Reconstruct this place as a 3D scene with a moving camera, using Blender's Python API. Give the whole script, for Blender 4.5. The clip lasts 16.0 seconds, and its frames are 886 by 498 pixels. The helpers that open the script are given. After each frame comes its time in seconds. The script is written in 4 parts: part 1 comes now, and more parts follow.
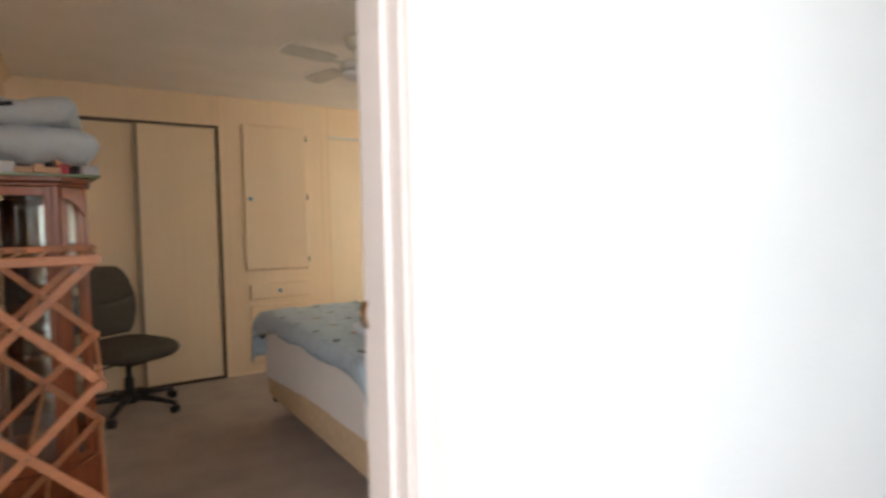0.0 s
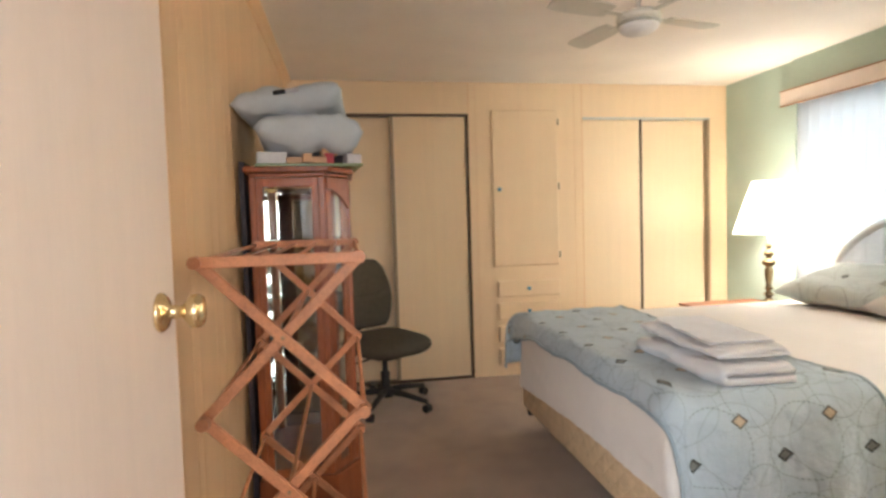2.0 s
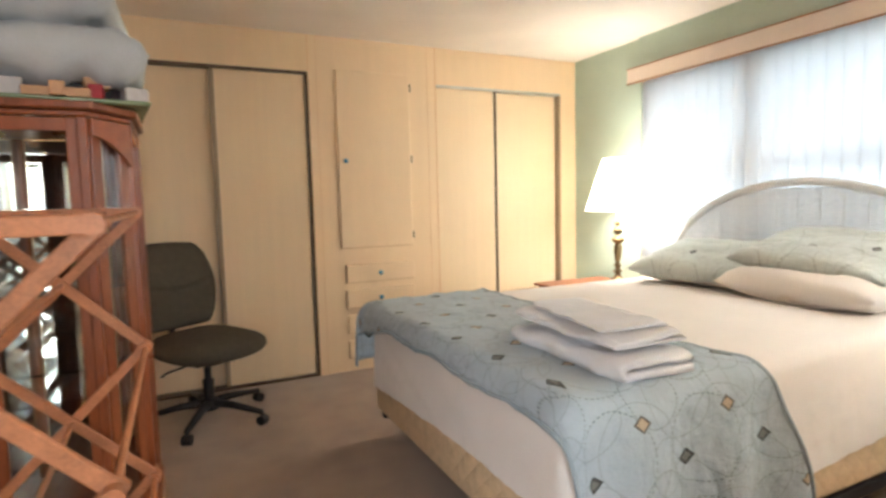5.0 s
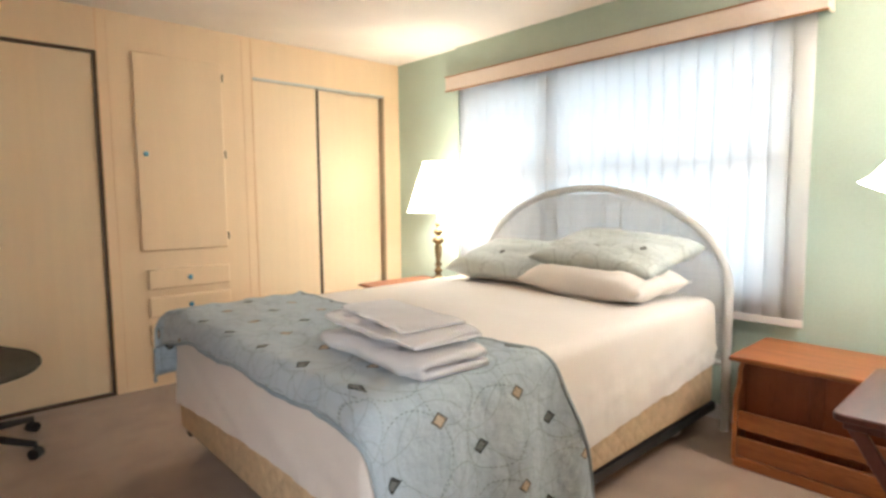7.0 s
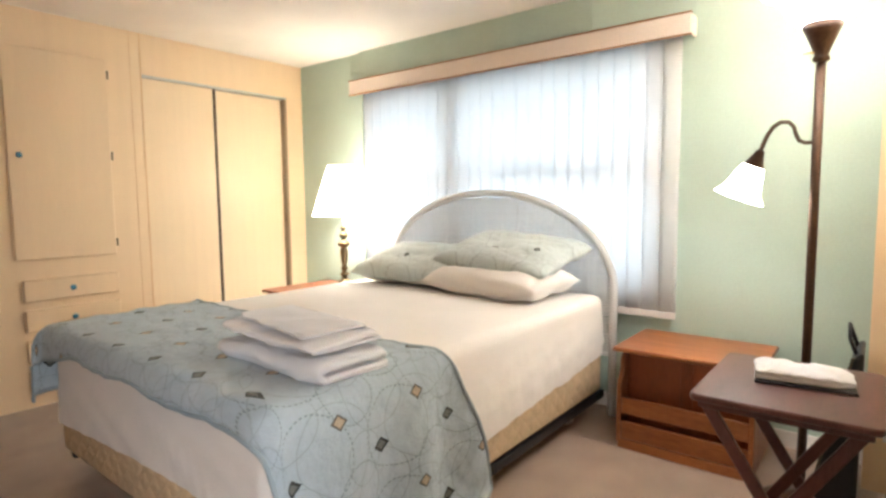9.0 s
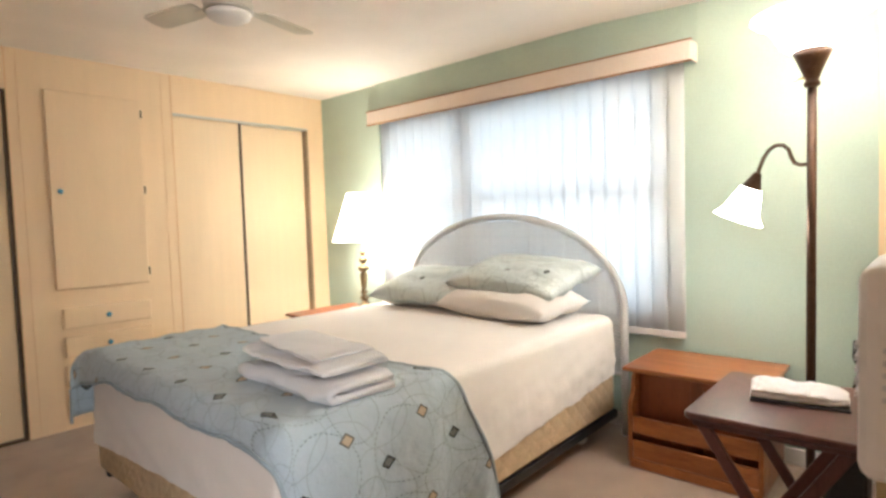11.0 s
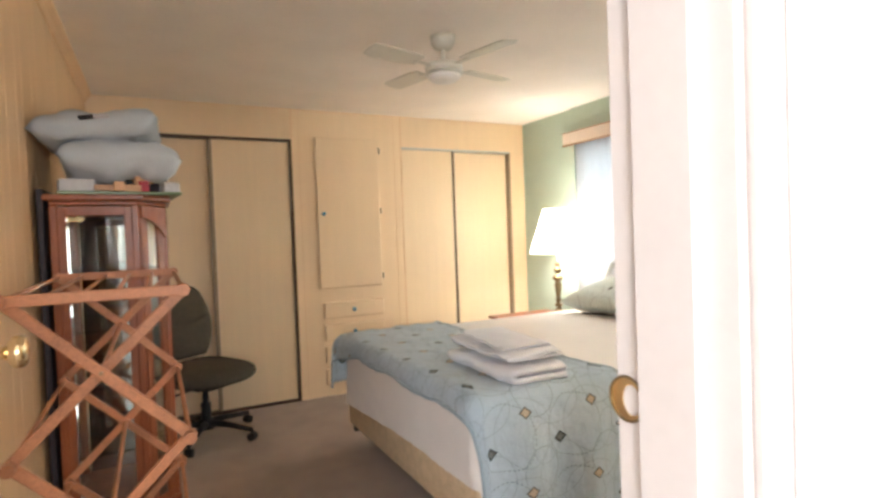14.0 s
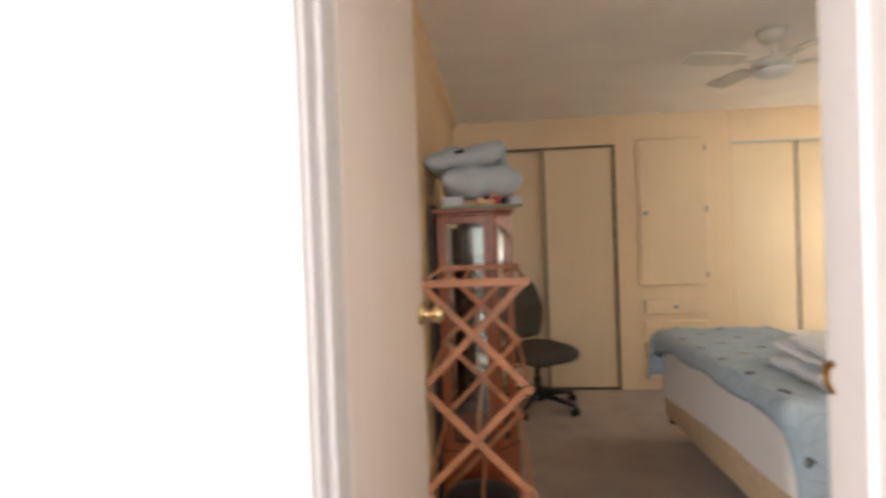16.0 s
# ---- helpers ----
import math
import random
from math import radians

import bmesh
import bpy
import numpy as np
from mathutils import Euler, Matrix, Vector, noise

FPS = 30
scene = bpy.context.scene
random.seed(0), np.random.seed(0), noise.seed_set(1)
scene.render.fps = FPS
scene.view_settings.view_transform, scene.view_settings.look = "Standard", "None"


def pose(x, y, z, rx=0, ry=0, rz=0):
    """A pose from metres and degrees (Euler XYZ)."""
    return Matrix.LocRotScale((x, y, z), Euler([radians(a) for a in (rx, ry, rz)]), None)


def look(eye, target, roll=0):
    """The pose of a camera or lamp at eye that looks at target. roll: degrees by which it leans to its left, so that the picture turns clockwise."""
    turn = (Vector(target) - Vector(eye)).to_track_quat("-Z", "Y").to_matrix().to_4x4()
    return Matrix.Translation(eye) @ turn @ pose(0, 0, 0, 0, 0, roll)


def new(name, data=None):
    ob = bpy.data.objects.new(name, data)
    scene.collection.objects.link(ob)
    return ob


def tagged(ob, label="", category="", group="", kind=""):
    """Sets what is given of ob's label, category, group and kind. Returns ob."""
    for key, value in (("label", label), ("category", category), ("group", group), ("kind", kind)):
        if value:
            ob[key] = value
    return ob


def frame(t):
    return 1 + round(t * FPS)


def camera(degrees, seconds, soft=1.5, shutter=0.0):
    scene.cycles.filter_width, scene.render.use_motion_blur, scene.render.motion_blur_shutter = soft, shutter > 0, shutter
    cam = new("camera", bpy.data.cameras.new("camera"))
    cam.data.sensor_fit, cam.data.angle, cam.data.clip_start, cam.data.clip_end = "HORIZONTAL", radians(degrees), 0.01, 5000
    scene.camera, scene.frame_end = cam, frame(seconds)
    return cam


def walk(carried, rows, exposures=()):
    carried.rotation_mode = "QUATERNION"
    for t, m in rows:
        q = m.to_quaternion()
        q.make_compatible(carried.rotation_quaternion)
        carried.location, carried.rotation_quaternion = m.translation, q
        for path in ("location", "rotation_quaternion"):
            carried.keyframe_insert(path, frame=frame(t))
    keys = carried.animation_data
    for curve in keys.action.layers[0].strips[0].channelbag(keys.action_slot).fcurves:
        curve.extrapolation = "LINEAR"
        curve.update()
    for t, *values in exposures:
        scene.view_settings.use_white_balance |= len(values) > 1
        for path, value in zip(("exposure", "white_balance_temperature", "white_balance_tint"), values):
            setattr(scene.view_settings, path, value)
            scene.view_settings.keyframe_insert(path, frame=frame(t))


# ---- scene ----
cam = camera(77.3, 16.0, 2.8, 0.5)
METRES, EYE, TILT, LEAN, TURN = 8.0, 1.5, 0.0, 0.0, -32.2
PATH = [
    (0, (0.404, -4.728, 1.233), (1.491, -3.051, 1.138), -1.1),
    (0.5, (0.338, -4.582, 1.217), (1.211, -2.785, 1.123), -1.6),
    (1, (0.323, -4.447, 1.221), (0.987, -2.563, 1.123), -1.6),
    (1.5, (0.361, -4.301, 1.23), (0.834, -2.361, 1.127), -1.6),
    (2, (0.405, -4.175, 1.222), (0.743, -2.206, 1.125), -1.7),
    (2.5, (0.432, -4.082, 1.206), (0.717, -2.105, 1.117), -1.8),
    (3, (0.431, -3.98, 1.195), (0.768, -2.011, 1.105), -1.7),
    (3.5, (0.434, -3.852, 1.186), (0.882, -1.905, 1.078), -1.8),
    (6, (0.591, -3.716, 1.162), (1.713, -2.07, 0.98), -0.9),
    (6.5, (0.607, -3.736, 1.164), (1.845, -2.175, 0.986), -0.7),
    (7, (0.611, -3.762, 1.174), (1.951, -2.288, 0.993), -0.5),
    (7.5, (0.616, -3.776, 1.18), (2.04, -2.384, 0.997), -0.5),
    (8, (0.617, -3.785, 1.174), (2.107, -2.463, 0.992), -0.4),
    (8.5, (0.606, -3.805, 1.181), (2.16, -2.561, 0.99), -0.4),
    (11, (0.567, -3.958, 1.22), (2.068, -2.64, 1.114), -1.8),
    (11.5, (0.545, -3.991, 1.227), (1.952, -2.579, 1.163), -2.1),
    (12, (0.515, -4.046, 1.229), (1.825, -2.535, 1.192), -2.2),
    (12.5, (0.482, -4.115, 1.232), (1.686, -2.518, 1.212), -2.9),
    (13, (0.474, -4.165, 1.225), (1.574, -2.495, 1.204), -3.6),
    (13.5, (0.441, -4.228, 1.224), (1.458, -2.506, 1.195), -3.0),
    (14, (0.373, -4.358, 1.255), (1.295, -2.584, 1.206), -2.1),
    (14.5, (0.373, -4.452, 1.268), (1.153, -2.612, 1.221), -2.0),
    (15, (0.369, -4.564, 1.282), (0.936, -2.646, 1.241), -1.9),
    (15.5, (0.372, -4.68, 1.281), (0.607, -2.694, 1.256), -1.3),
    (16, (0.335, -4.72, 1.287), (0.147, -2.729, 1.26), -2.0),
]
walk(cam, [(t, look(eye, target, roll)) for t, eye, target, roll in PATH], [(0.0, 0.50, 6080, 10), (0.8, 1.15, 6080, 10), (14.5, 1.06, 6080, 10), (16.0, 0.74, 6080, 10)])

# ---- world and light ----
W, H, DW = 3.60, 2.28, -3.970          # window wall x, ceiling height, room face of the door wall
HALL = -4.100                          # hall face of the door wall
world = bpy.data.worlds.new("world")
world.use_nodes = True
scene.world = world
sky = world.node_tree.nodes.new("ShaderNodeTexSky")
sky.sky_type, sky.sun_disc = "NISHITA", False
sky.sun_elevation, sky.sun_rotation = radians(48), radians(200)
world.node_tree.nodes["Background"].inputs[1].default_value = 0.12
world.node_tree.links.new(sky.outputs[0], world.node_tree.nodes["Background"].inputs[0])


def lamp(name, kind, m, energy, colour, size=0.1, size_y=None):
    d = bpy.data.lights.new(name, kind)
    d.energy, d.color = energy, colour
    if kind == "AREA":
        d.shape, d.size, d.size_y = "RECTANGLE", size, size_y or size
    elif kind == "SUN":
        d.angle = size
    else:
        d.shadow_soft_size = size
    ob = new(name, d)
    ob.matrix_world = m
    return ob


sun = lamp("sun", "SUN", look((0, 0, 0), (0.36, -0.55, -0.75)), 2.0, (1, 0.95, 0.88), radians(0.5))
lamp("daylight_bedroom", "AREA", look((W + 0.55, -1.81, 1.35), (0, -1.81, 1.2)), 39, (0.80, 0.92, 1.0), 3.0, 2.0)
lamp("daylight_hall", "AREA", look((-0.85, -6.40, 1.45), (-0.45, 0, 1.2)), 53, (0.96, 0.965, 0.94), 1.0, 1.0)
lamp("daylight_hall_east", "AREA", look((0.75, -6.40, 1.45), (0.65, 0, 1.2)), 20, (0.96, 0.965, 0.94), 0.8, 1.0)
lamp("table_bulb", "POINT", pose(3.32, -0.73, 1.24), 20, (1, 0.91, 0.76), 0.09)
torch = lamp("torch_bulb", "SPOT", look((3.04, -3.628, 1.875), (2.98, -3.57, 2.275)), 66, (1, 0.95, 0.87), 0.05)
torch.data.spot_size, torch.data.spot_blend = radians(95), 0.7
lamp("reading_bulb", "POINT", pose(3.04, -3.405, 1.225), 4, (1, 0.97, 0.91), 0.035)

# ---- materials ----


def mat(name, colour, rough=0.6, var=0.12, scale=6.0, grain=60.0, bump=0.15, metal=0.0, stretch=(1, 1, 1), second=None, spec=0.4, sheen=0.0):
    """Base colour with slow and fine variation, and a fine relief."""
    m = bpy.data.materials.new(name)
    m.use_nodes = True
    n, l = m.node_tree.nodes, m.node_tree.links
    b = n["Principled BSDF"]
    b.inputs["Roughness"].default_value, b.inputs["Metallic"].default_value = rough, metal
    b.inputs["Specular IOR Level"].default_value = spec
    b.inputs["Sheen Weight"].default_value = sheen
    tc, mp = n.new("ShaderNodeTexCoord"), n.new("ShaderNodeMapping")
    mp.inputs["Scale"].default_value = stretch
    l.new(tc.outputs["Object"], mp.inputs[0])
    slow, fine = n.new("ShaderNodeTexNoise"), n.new("ShaderNodeTexNoise")
    slow.inputs["Scale"].default_value, slow.inputs["Detail"].default_value = scale, 4
    fine.inputs["Scale"].default_value, fine.inputs["Detail"].default_value = grain, 5
    l.new(mp.outputs[0], slow.inputs[0]), l.new(mp.outputs[0], fine.inputs[0])
    add = n.new("ShaderNodeMix")
    add.inputs[0].default_value = 0.45
    l.new(slow.outputs[0], add.inputs[2]), l.new(fine.outputs[0], add.inputs[3])
    rnd = n.new("ShaderNodeObjectInfo")
    sh = n.new("ShaderNodeMath")
    sh.operation = "MULTIPLY_ADD"
    sh.inputs[1].default_value = 0.16
    l.new(rnd.outputs["Random"], sh.inputs[0]), l.new(add.outputs[0], sh.inputs[2])
    ramp = n.new("ShaderNodeValToRGB")
    dark = second or tuple(c * (1 - 2 * var) for c in colour)
    light = tuple(min(1, c * (1 + 0.6 * var)) for c in colour)
    ramp.color_ramp.elements[0].position, ramp.color_ramp.elements[1].position = 0.36, 0.72
    ramp.color_ramp.elements[0].color, ramp.color_ramp.elements[1].color = (*dark, 1), (*light, 1)
    l.new(sh.outputs[0], ramp.inputs[0]), l.new(ramp.outputs[0], b.inputs["Base Color"])
    bp = n.new("ShaderNodeBump")
    bp.inputs["Strength"].default_value, bp.inputs["Distance"].default_value = bump, 0.004
    l.new(fine.outputs[0], bp.inputs["Height"]), l.new(bp.outputs[0], b.inputs["Normal"])
    return m


def glass(name, colour=(1, 1, 1), rough=0.02):
    m = bpy.data.materials.new(name)
    m.use_nodes = True
    b = m.node_tree.nodes["Principled BSDF"]
    b.inputs["Base Color"].default_value = (*colour, 1)
    b.inputs["Transmission Weight"].default_value, b.inputs["Roughness"].default_value, b.inputs["IOR"].default_value = 1, rough, 1.45
    return m


def lit(name, colour, glow, strength, through_part=0.5):
    """Lit lampshade: cloth or frosted glass that lets light through and glows from the bulb inside."""
    m = mat(name, colour, 0.7, 0.03, 4, 120, 0.1)
    n, l = m.node_tree.nodes, m.node_tree.links
    b = n["Principled BSDF"]
    b.inputs["Emission Color"].default_value, b.inputs["Emission Strength"].default_value = (*glow, 1), strength
    t, mix = n.new("ShaderNodeBsdfTranslucent"), n.new("ShaderNodeMixShader")
    t.inputs[0].default_value = (*colour, 1)
    mix.inputs[0].default_value = through_part
    l.new(b.outputs[0], mix.inputs[1]), l.new(t.outputs[0], mix.inputs[2])
    l.new(mix.outputs[0], n["Material Output"].inputs[0])
    return m


CREAM = mat("cream_painted_panel", (0.84, 0.635, 0.405), 0.5, 0.025, 3, 40, 0.08, stretch=(6, 6, 0.5))
CREAM_DOOR = mat("cream_sliding_door", (0.84, 0.655, 0.43), 0.45, 0.025, 3, 40, 0.08, stretch=(8, 8, 0.4))
PANEL = mat("wood_grain_wall_panel", (0.81, 0.55, 0.31), 0.5, 0.045, 3, 30, 0.06, stretch=(5, 5, 0.2))
GREEN = mat("sage_green_wall_paint", (0.46, 0.56, 0.47), 0.65, 0.05, 3, 90, 0.15)
CEIL = mat("ceiling_paint", (0.87, 0.79, 0.70), 0.8, 0.04, 3, 120, 0.3)
HALLW = mat("hall_white_paint", (0.78, 0.80, 0.81), 0.6, 0.03, 2, 90, 0.1)
WHITE = mat("white_trim_paint", (0.69, 0.62, 0.59), 0.4, 0.03, 4, 60, 0.06)
DOORM = mat("door_leaf_wood_grain", (0.84, 0.70, 0.60), 0.4, 0.03, 3, 40, 0.06, stretch=(8, 8, 0.4))
CARPET = mat("beige_carpet", (0.39, 0.285, 0.215), 0.95, 0.16, 5, 260, 0.9, spec=0.1, sheen=0.3)
DARK = mat("dark_bronze_metal_edge", (0.12, 0.08, 0.05), 0.45, 0.2, 8, 80, 0.1, metal=0.3)
TRACK = mat("aluminium_track", (0.62, 0.60, 0.55), 0.35, 0.08, 8, 80, 0.1, metal=0.8)
BRASS = mat("polished_brass", (0.80, 0.63, 0.36), 0.16, 0.06, 8, 80, 0.04, metal=1.0)
ANTIQUE = mat("antique_brass", (0.30, 0.22, 0.12), 0.28, 0.15, 20, 80, 0.1, metal=1.0)
BRONZE = mat("brown_bronze", (0.085, 0.048, 0.03), 0.35, 0.2, 12, 80, 0.1, metal=0.7)
CHERRY = mat("cherry_wood", (0.30, 0.085, 0.03), 0.3, 0.22, 5, 40, 0.12, stretch=(6, 6, 0.6))
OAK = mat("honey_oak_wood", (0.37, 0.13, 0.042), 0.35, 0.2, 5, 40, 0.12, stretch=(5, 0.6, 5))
# same oak, grain upright, with shade put into its darker colour
OAKV_SHADED = mat("honey_oak_wood_upright_shaded", (0.25, 0.075, 0.027), 0.35, 0.2, 5, 40, 0.12, stretch=(5, 5, 0.6))
PINE = mat("reddish_pine", (0.54, 0.225, 0.105), 0.45, 0.2, 6, 50, 0.15, stretch=(3, 3, 3))
MAHOG = mat("dark_mahogany", (0.115, 0.04, 0.032), 0.3, 0.2, 5, 40, 0.08, stretch=(1, 5, 1))
SHEET = mat("white_cotton_sheet", (0.88, 0.835, 0.79), 0.9, 0.03, 4, 160, 0.3, spec=0.1, sheen=0.2)
TOWEL = mat("white_terry_towel", (0.90, 0.90, 0.93), 0.95, 0.05, 10, 420, 0.9, spec=0.05, sheen=0.4)
GREYCLOTH = mat("pale_blue_grey_cotton", (0.54, 0.57, 0.60), 0.9, 0.06, 6, 200, 0.3, spec=0.1)
QUILT = mat("cream_quilted_ticking", (0.68, 0.52, 0.33), 0.8, 0.12, 22, 120, 0.8, spec=0.2)


def quilted(m):
    """Diamond stitching: two crossed sets of rounded ridges as relief."""
    n, l = m.node_tree.nodes, m.node_tree.links
    tc = n.new("ShaderNodeTexCoord")
    waves = []
    for s in (1, -1):
        mp, w = n.new("ShaderNodeMapping"), n.new("ShaderNodeTexWave")
        mp.inputs["Scale"].default_value = (1, 1, s)
        w.bands_direction = "DIAGONAL"
        w.inputs["Scale"].default_value, w.inputs["Distortion"].default_value = 7.4, 0.4
        l.new(tc.outputs["Object"], mp.inputs[0]), l.new(mp.outputs[0], w.inputs[0])
        waves.append(w)
    k = n.new("ShaderNodeMath")
    k.operation = "MINIMUM"
    l.new(waves[0].outputs["Fac"], k.inputs[0]), l.new(waves[1].outputs["Fac"], k.inputs[1])
    p = n.new("ShaderNodeMath")
    p.operation = "POWER"
    p.inputs[1].default_value = 0.45
    l.new(k.outputs[0], p.inputs[0])
    bp = n.new("ShaderNodeBump")
    bp.inputs["Strength"].default_value, bp.inputs["Distance"].default_value = 0.8, 0.005
    l.new(p.outputs[0], bp.inputs["Height"]), l.new(n["Bump"].outputs[0], bp.inputs["Normal"])
    l.new(bp.outputs[0], n["Principled BSDF"].inputs["Normal"])


quilted(QUILT)
STRIP = mat("light_brown_edge_strip", (0.34, 0.25, 0.16), 0.5, 0.1, 8, 80, 0.1)
FABRIC = mat("dark_grey_upholstery", (0.098, 0.084, 0.063), 0.95, 0.10, 30, 300, 0.6, spec=0.1)
BLACK = mat("black_plastic", (0.015, 0.015, 0.016), 0.4, 0.2, 10, 80, 0.1)
FANW = mat("white_fan_enamel", (0.60, 0.56, 0.47), 0.35, 0.05, 6, 60, 0.05)
BLUEKNOB = mat("blue_glazed_ceramic", (0.12, 0.33, 0.47), 0.2, 0.15, 40, 80, 0.05)
PEACH = mat("peach_valance_fabric", (0.80, 0.69, 0.60), 0.7, 0.05, 5, 90, 0.1)
PEACH_EDGE = mat("orange_brown_edging", (0.40, 0.17, 0.06), 0.5, 0.1, 9, 90, 0.1)
CREAMPL = mat("cream_plastic", (0.74, 0.70, 0.66), 0.4, 0.03, 5, 80, 0.05)
MIRROR = mat("mirror_backing", (0.55, 0.55, 0.52), 0.03, 0.01, 3, 40, 0.0, metal=1.0)
CLEAR = glass("clear_glass", (0.95, 0.98, 0.96))
GREENGL = mat("green_edged_tray", (0.23, 0.30, 0.15), 0.25, 0.1, 6, 60, 0.05)
# dark brown for backing walls, book and hat, and for the cabinet's gap shade
DARKFILL = mat("dark_board_and_shade", (0.045, 0.03, 0.035), 0.5, 0.2, 6, 60, 0.1)
RED = mat("red_card", (0.45, 0.03, 0.04), 0.5)
TAN = mat("tan_card", (0.60, 0.36, 0.21), 0.6)
GREYC = mat("grey_white_card", (0.55, 0.53, 0.54), 0.6)
SHADE = lit("lit_white_cloth_shade", (0.90, 0.86, 0.80), (1, 0.93, 0.82), 4.5, 0.6)
FROST = lit("lit_frosted_glass", (0.92, 0.90, 0.86), (1, 0.97, 0.91), 9, 0.5)
BOWL = lit("lit_thick_frosted_glass", (0.92, 0.90, 0.86), (1, 0.97, 0.91), 6, 0.12)


def sheer(name, colour, share, open_weave=0.05):
    m = mat(name, colour, 0.8, 0.04, 5, 200, 0.2, stretch=(6, 6, 0.6))
    n, l = m.node_tree.nodes, m.node_tree.links
    t, mix = n.new("ShaderNodeBsdfTranslucent"), n.new("ShaderNodeMixShader")
    t.inputs[0].default_value = (*colour, 1)
    mix.inputs[0].default_value = share
    l.new(n["Principled BSDF"].outputs[0], mix.inputs[1]), l.new(t.outputs[0], mix.inputs[2])
    clear, mix2 = n.new("ShaderNodeBsdfTransparent"), n.new("ShaderNodeMixShader")
    mix2.inputs[0].default_value = open_weave
    l.new(mix.outputs[0], mix2.inputs[1]), l.new(clear.outputs[0], mix2.inputs[2])
    l.new(mix2.outputs[0], n["Material Output"].inputs[0])
    return m


BLIND = sheer("translucent_white_vane", (0.93, 0.93, 0.93), 0.55, 0.08)
WICKER = sheer("white_painted_wicker", (0.94, 0.93, 0.91), 0.28, 0.0)


def quilt_print(name, base, use_uv=True, size=0.029, tan=True):
    """Pale blue-green cotton printed with linked dotted rings and small two-tone diamonds."""
    m = mat(name, base, 0.9, 0.07, 7, 220, 0.5, spec=0.1, sheen=0.2)
    n, l = m.node_tree.nodes, m.node_tree.links
    lump, puff = n.new("ShaderNodeTexNoise"), n.new("ShaderNodeBump")
    lump.inputs["Scale"].default_value, lump.inputs["Detail"].default_value = 24, 3
    puff.inputs["Strength"].default_value, puff.inputs["Distance"].default_value = 0.7, 0.014
    l.new(n["Texture Coordinate"].outputs["Object"], lump.inputs[0]), l.new(lump.outputs[0], puff.inputs["Height"])
    l.new(n["Bump"].outputs[0], puff.inputs["Normal"]), l.new(puff.outputs[0], n["Principled BSDF"].inputs["Normal"])
    ground = [k for k in l if k.to_socket.name == "Base Color"][0].from_socket
    uv = n.new("ShaderNodeTexCoord").outputs["UV" if use_uv else "Object"]

    def mth(op, a, b=None, c=None):
        k = n.new("ShaderNodeMath")
        k.operation = op
        for i, v in enumerate((a, b, c)):
            if v is None:
                continue
            if isinstance(v, (int, float)):
                k.inputs[i].default_value = v
            else:
                l.new(v, k.inputs[i])
        return k.outputs[0]
    sep = n.new("ShaderNodeSeparateXYZ")
    l.new(uv, sep.inputs[0])
    u, v = sep.outputs[0], sep.outputs[1]

    def cell(x, period, off):
        return mth("MULTIPLY", mth("SUBTRACT", mth("FRACT", mth("ADD", mth("DIVIDE", x, period), off)), 0.5), period)

    def rings(ou, ov, radius, width=0.0026, dotted=True):
        a, b = cell(u, 0.305, ou), cell(v, 0.275, ov)
        r = mth("SQRT", mth("ADD", mth("MULTIPLY", a, a), mth("MULTIPLY", b, b)))
        line = mth("LESS_THAN", mth("ABSOLUTE", mth("SUBTRACT", r, radius)), width)
        if not dotted:
            return line
        return mth("MULTIPLY", line, mth("GREATER_THAN", mth("SINE", mth("MULTIPLY", mth("ARCTAN2", a, b), 46)), -0.35))

    def diamonds(ou, ov, size):
        a, b = cell(u, 0.305, ou), cell(v, 0.275, ov)
        return mth("LESS_THAN", mth("ADD", mth("ABSOLUTE", a), mth("MULTIPLY", mth("ABSOLUTE", b), 1.25)), size)
    ring = mth("MAXIMUM", rings(0.30, 0.30, 0.118), rings(0.83, 0.82, 0.085))
    thin = mth("MAXIMUM", mth("MAXIMUM", rings(0.55, 0.75, 0.105, 0.0017, False), rings(0.05, 0.35, 0.12, 0.0017, False)), rings(0.75, 0.15, 0.07, 0.0017, False))

    def over(fac, colour, under):
        k = n.new("ShaderNodeMix")
        k.data_type = "RGBA"
        l.new(fac, k.inputs[0]), l.new(under, k.inputs[6])
        k.inputs[7].default_value = (*colour, 1)
        return k.outputs[2]
    c = over(mth("MULTIPLY", thin, 0.45), tuple(x * 0.55 for x in base), ground)
    c = over(mth("MULTIPLY", ring, 0.6), tuple(x * 0.42 for x in base), c)
    c = over(diamonds(0.5, 0.155, size), (0.045, 0.05, 0.048), c)
    c = over(diamonds(0.5, 0.155, size * 0.6), (0.17, 0.18, 0.17), c)
    if tan:
        c = over(diamonds(0.017, 0.591, size), (0.15, 0.14, 0.12), c)
        c = over(diamonds(0.017, 0.591, size * 0.68), (0.50, 0.39, 0.28), c)
    l.new(c, n["Principled BSDF"].inputs["Base Color"])
    return m


PRINT = quilt_print("printed_quilt_cotton", (0.44, 0.525, 0.585))
HEM = mat("grey_blue_hem_cotton", (0.36, 0.43, 0.48), 0.9, 0.08, 9, 220, 0.5, spec=0.1)
PRINT2 = quilt_print("printed_pillow_cotton", (0.66, 0.72, 0.70), True, 0.024, False)

# ---- mesh helpers ----


def empty(name, m=None):
    ob = new(name)
    ob.empty_display_size = 0.05
    if m is not None:
        ob.matrix_basis = m
    return ob


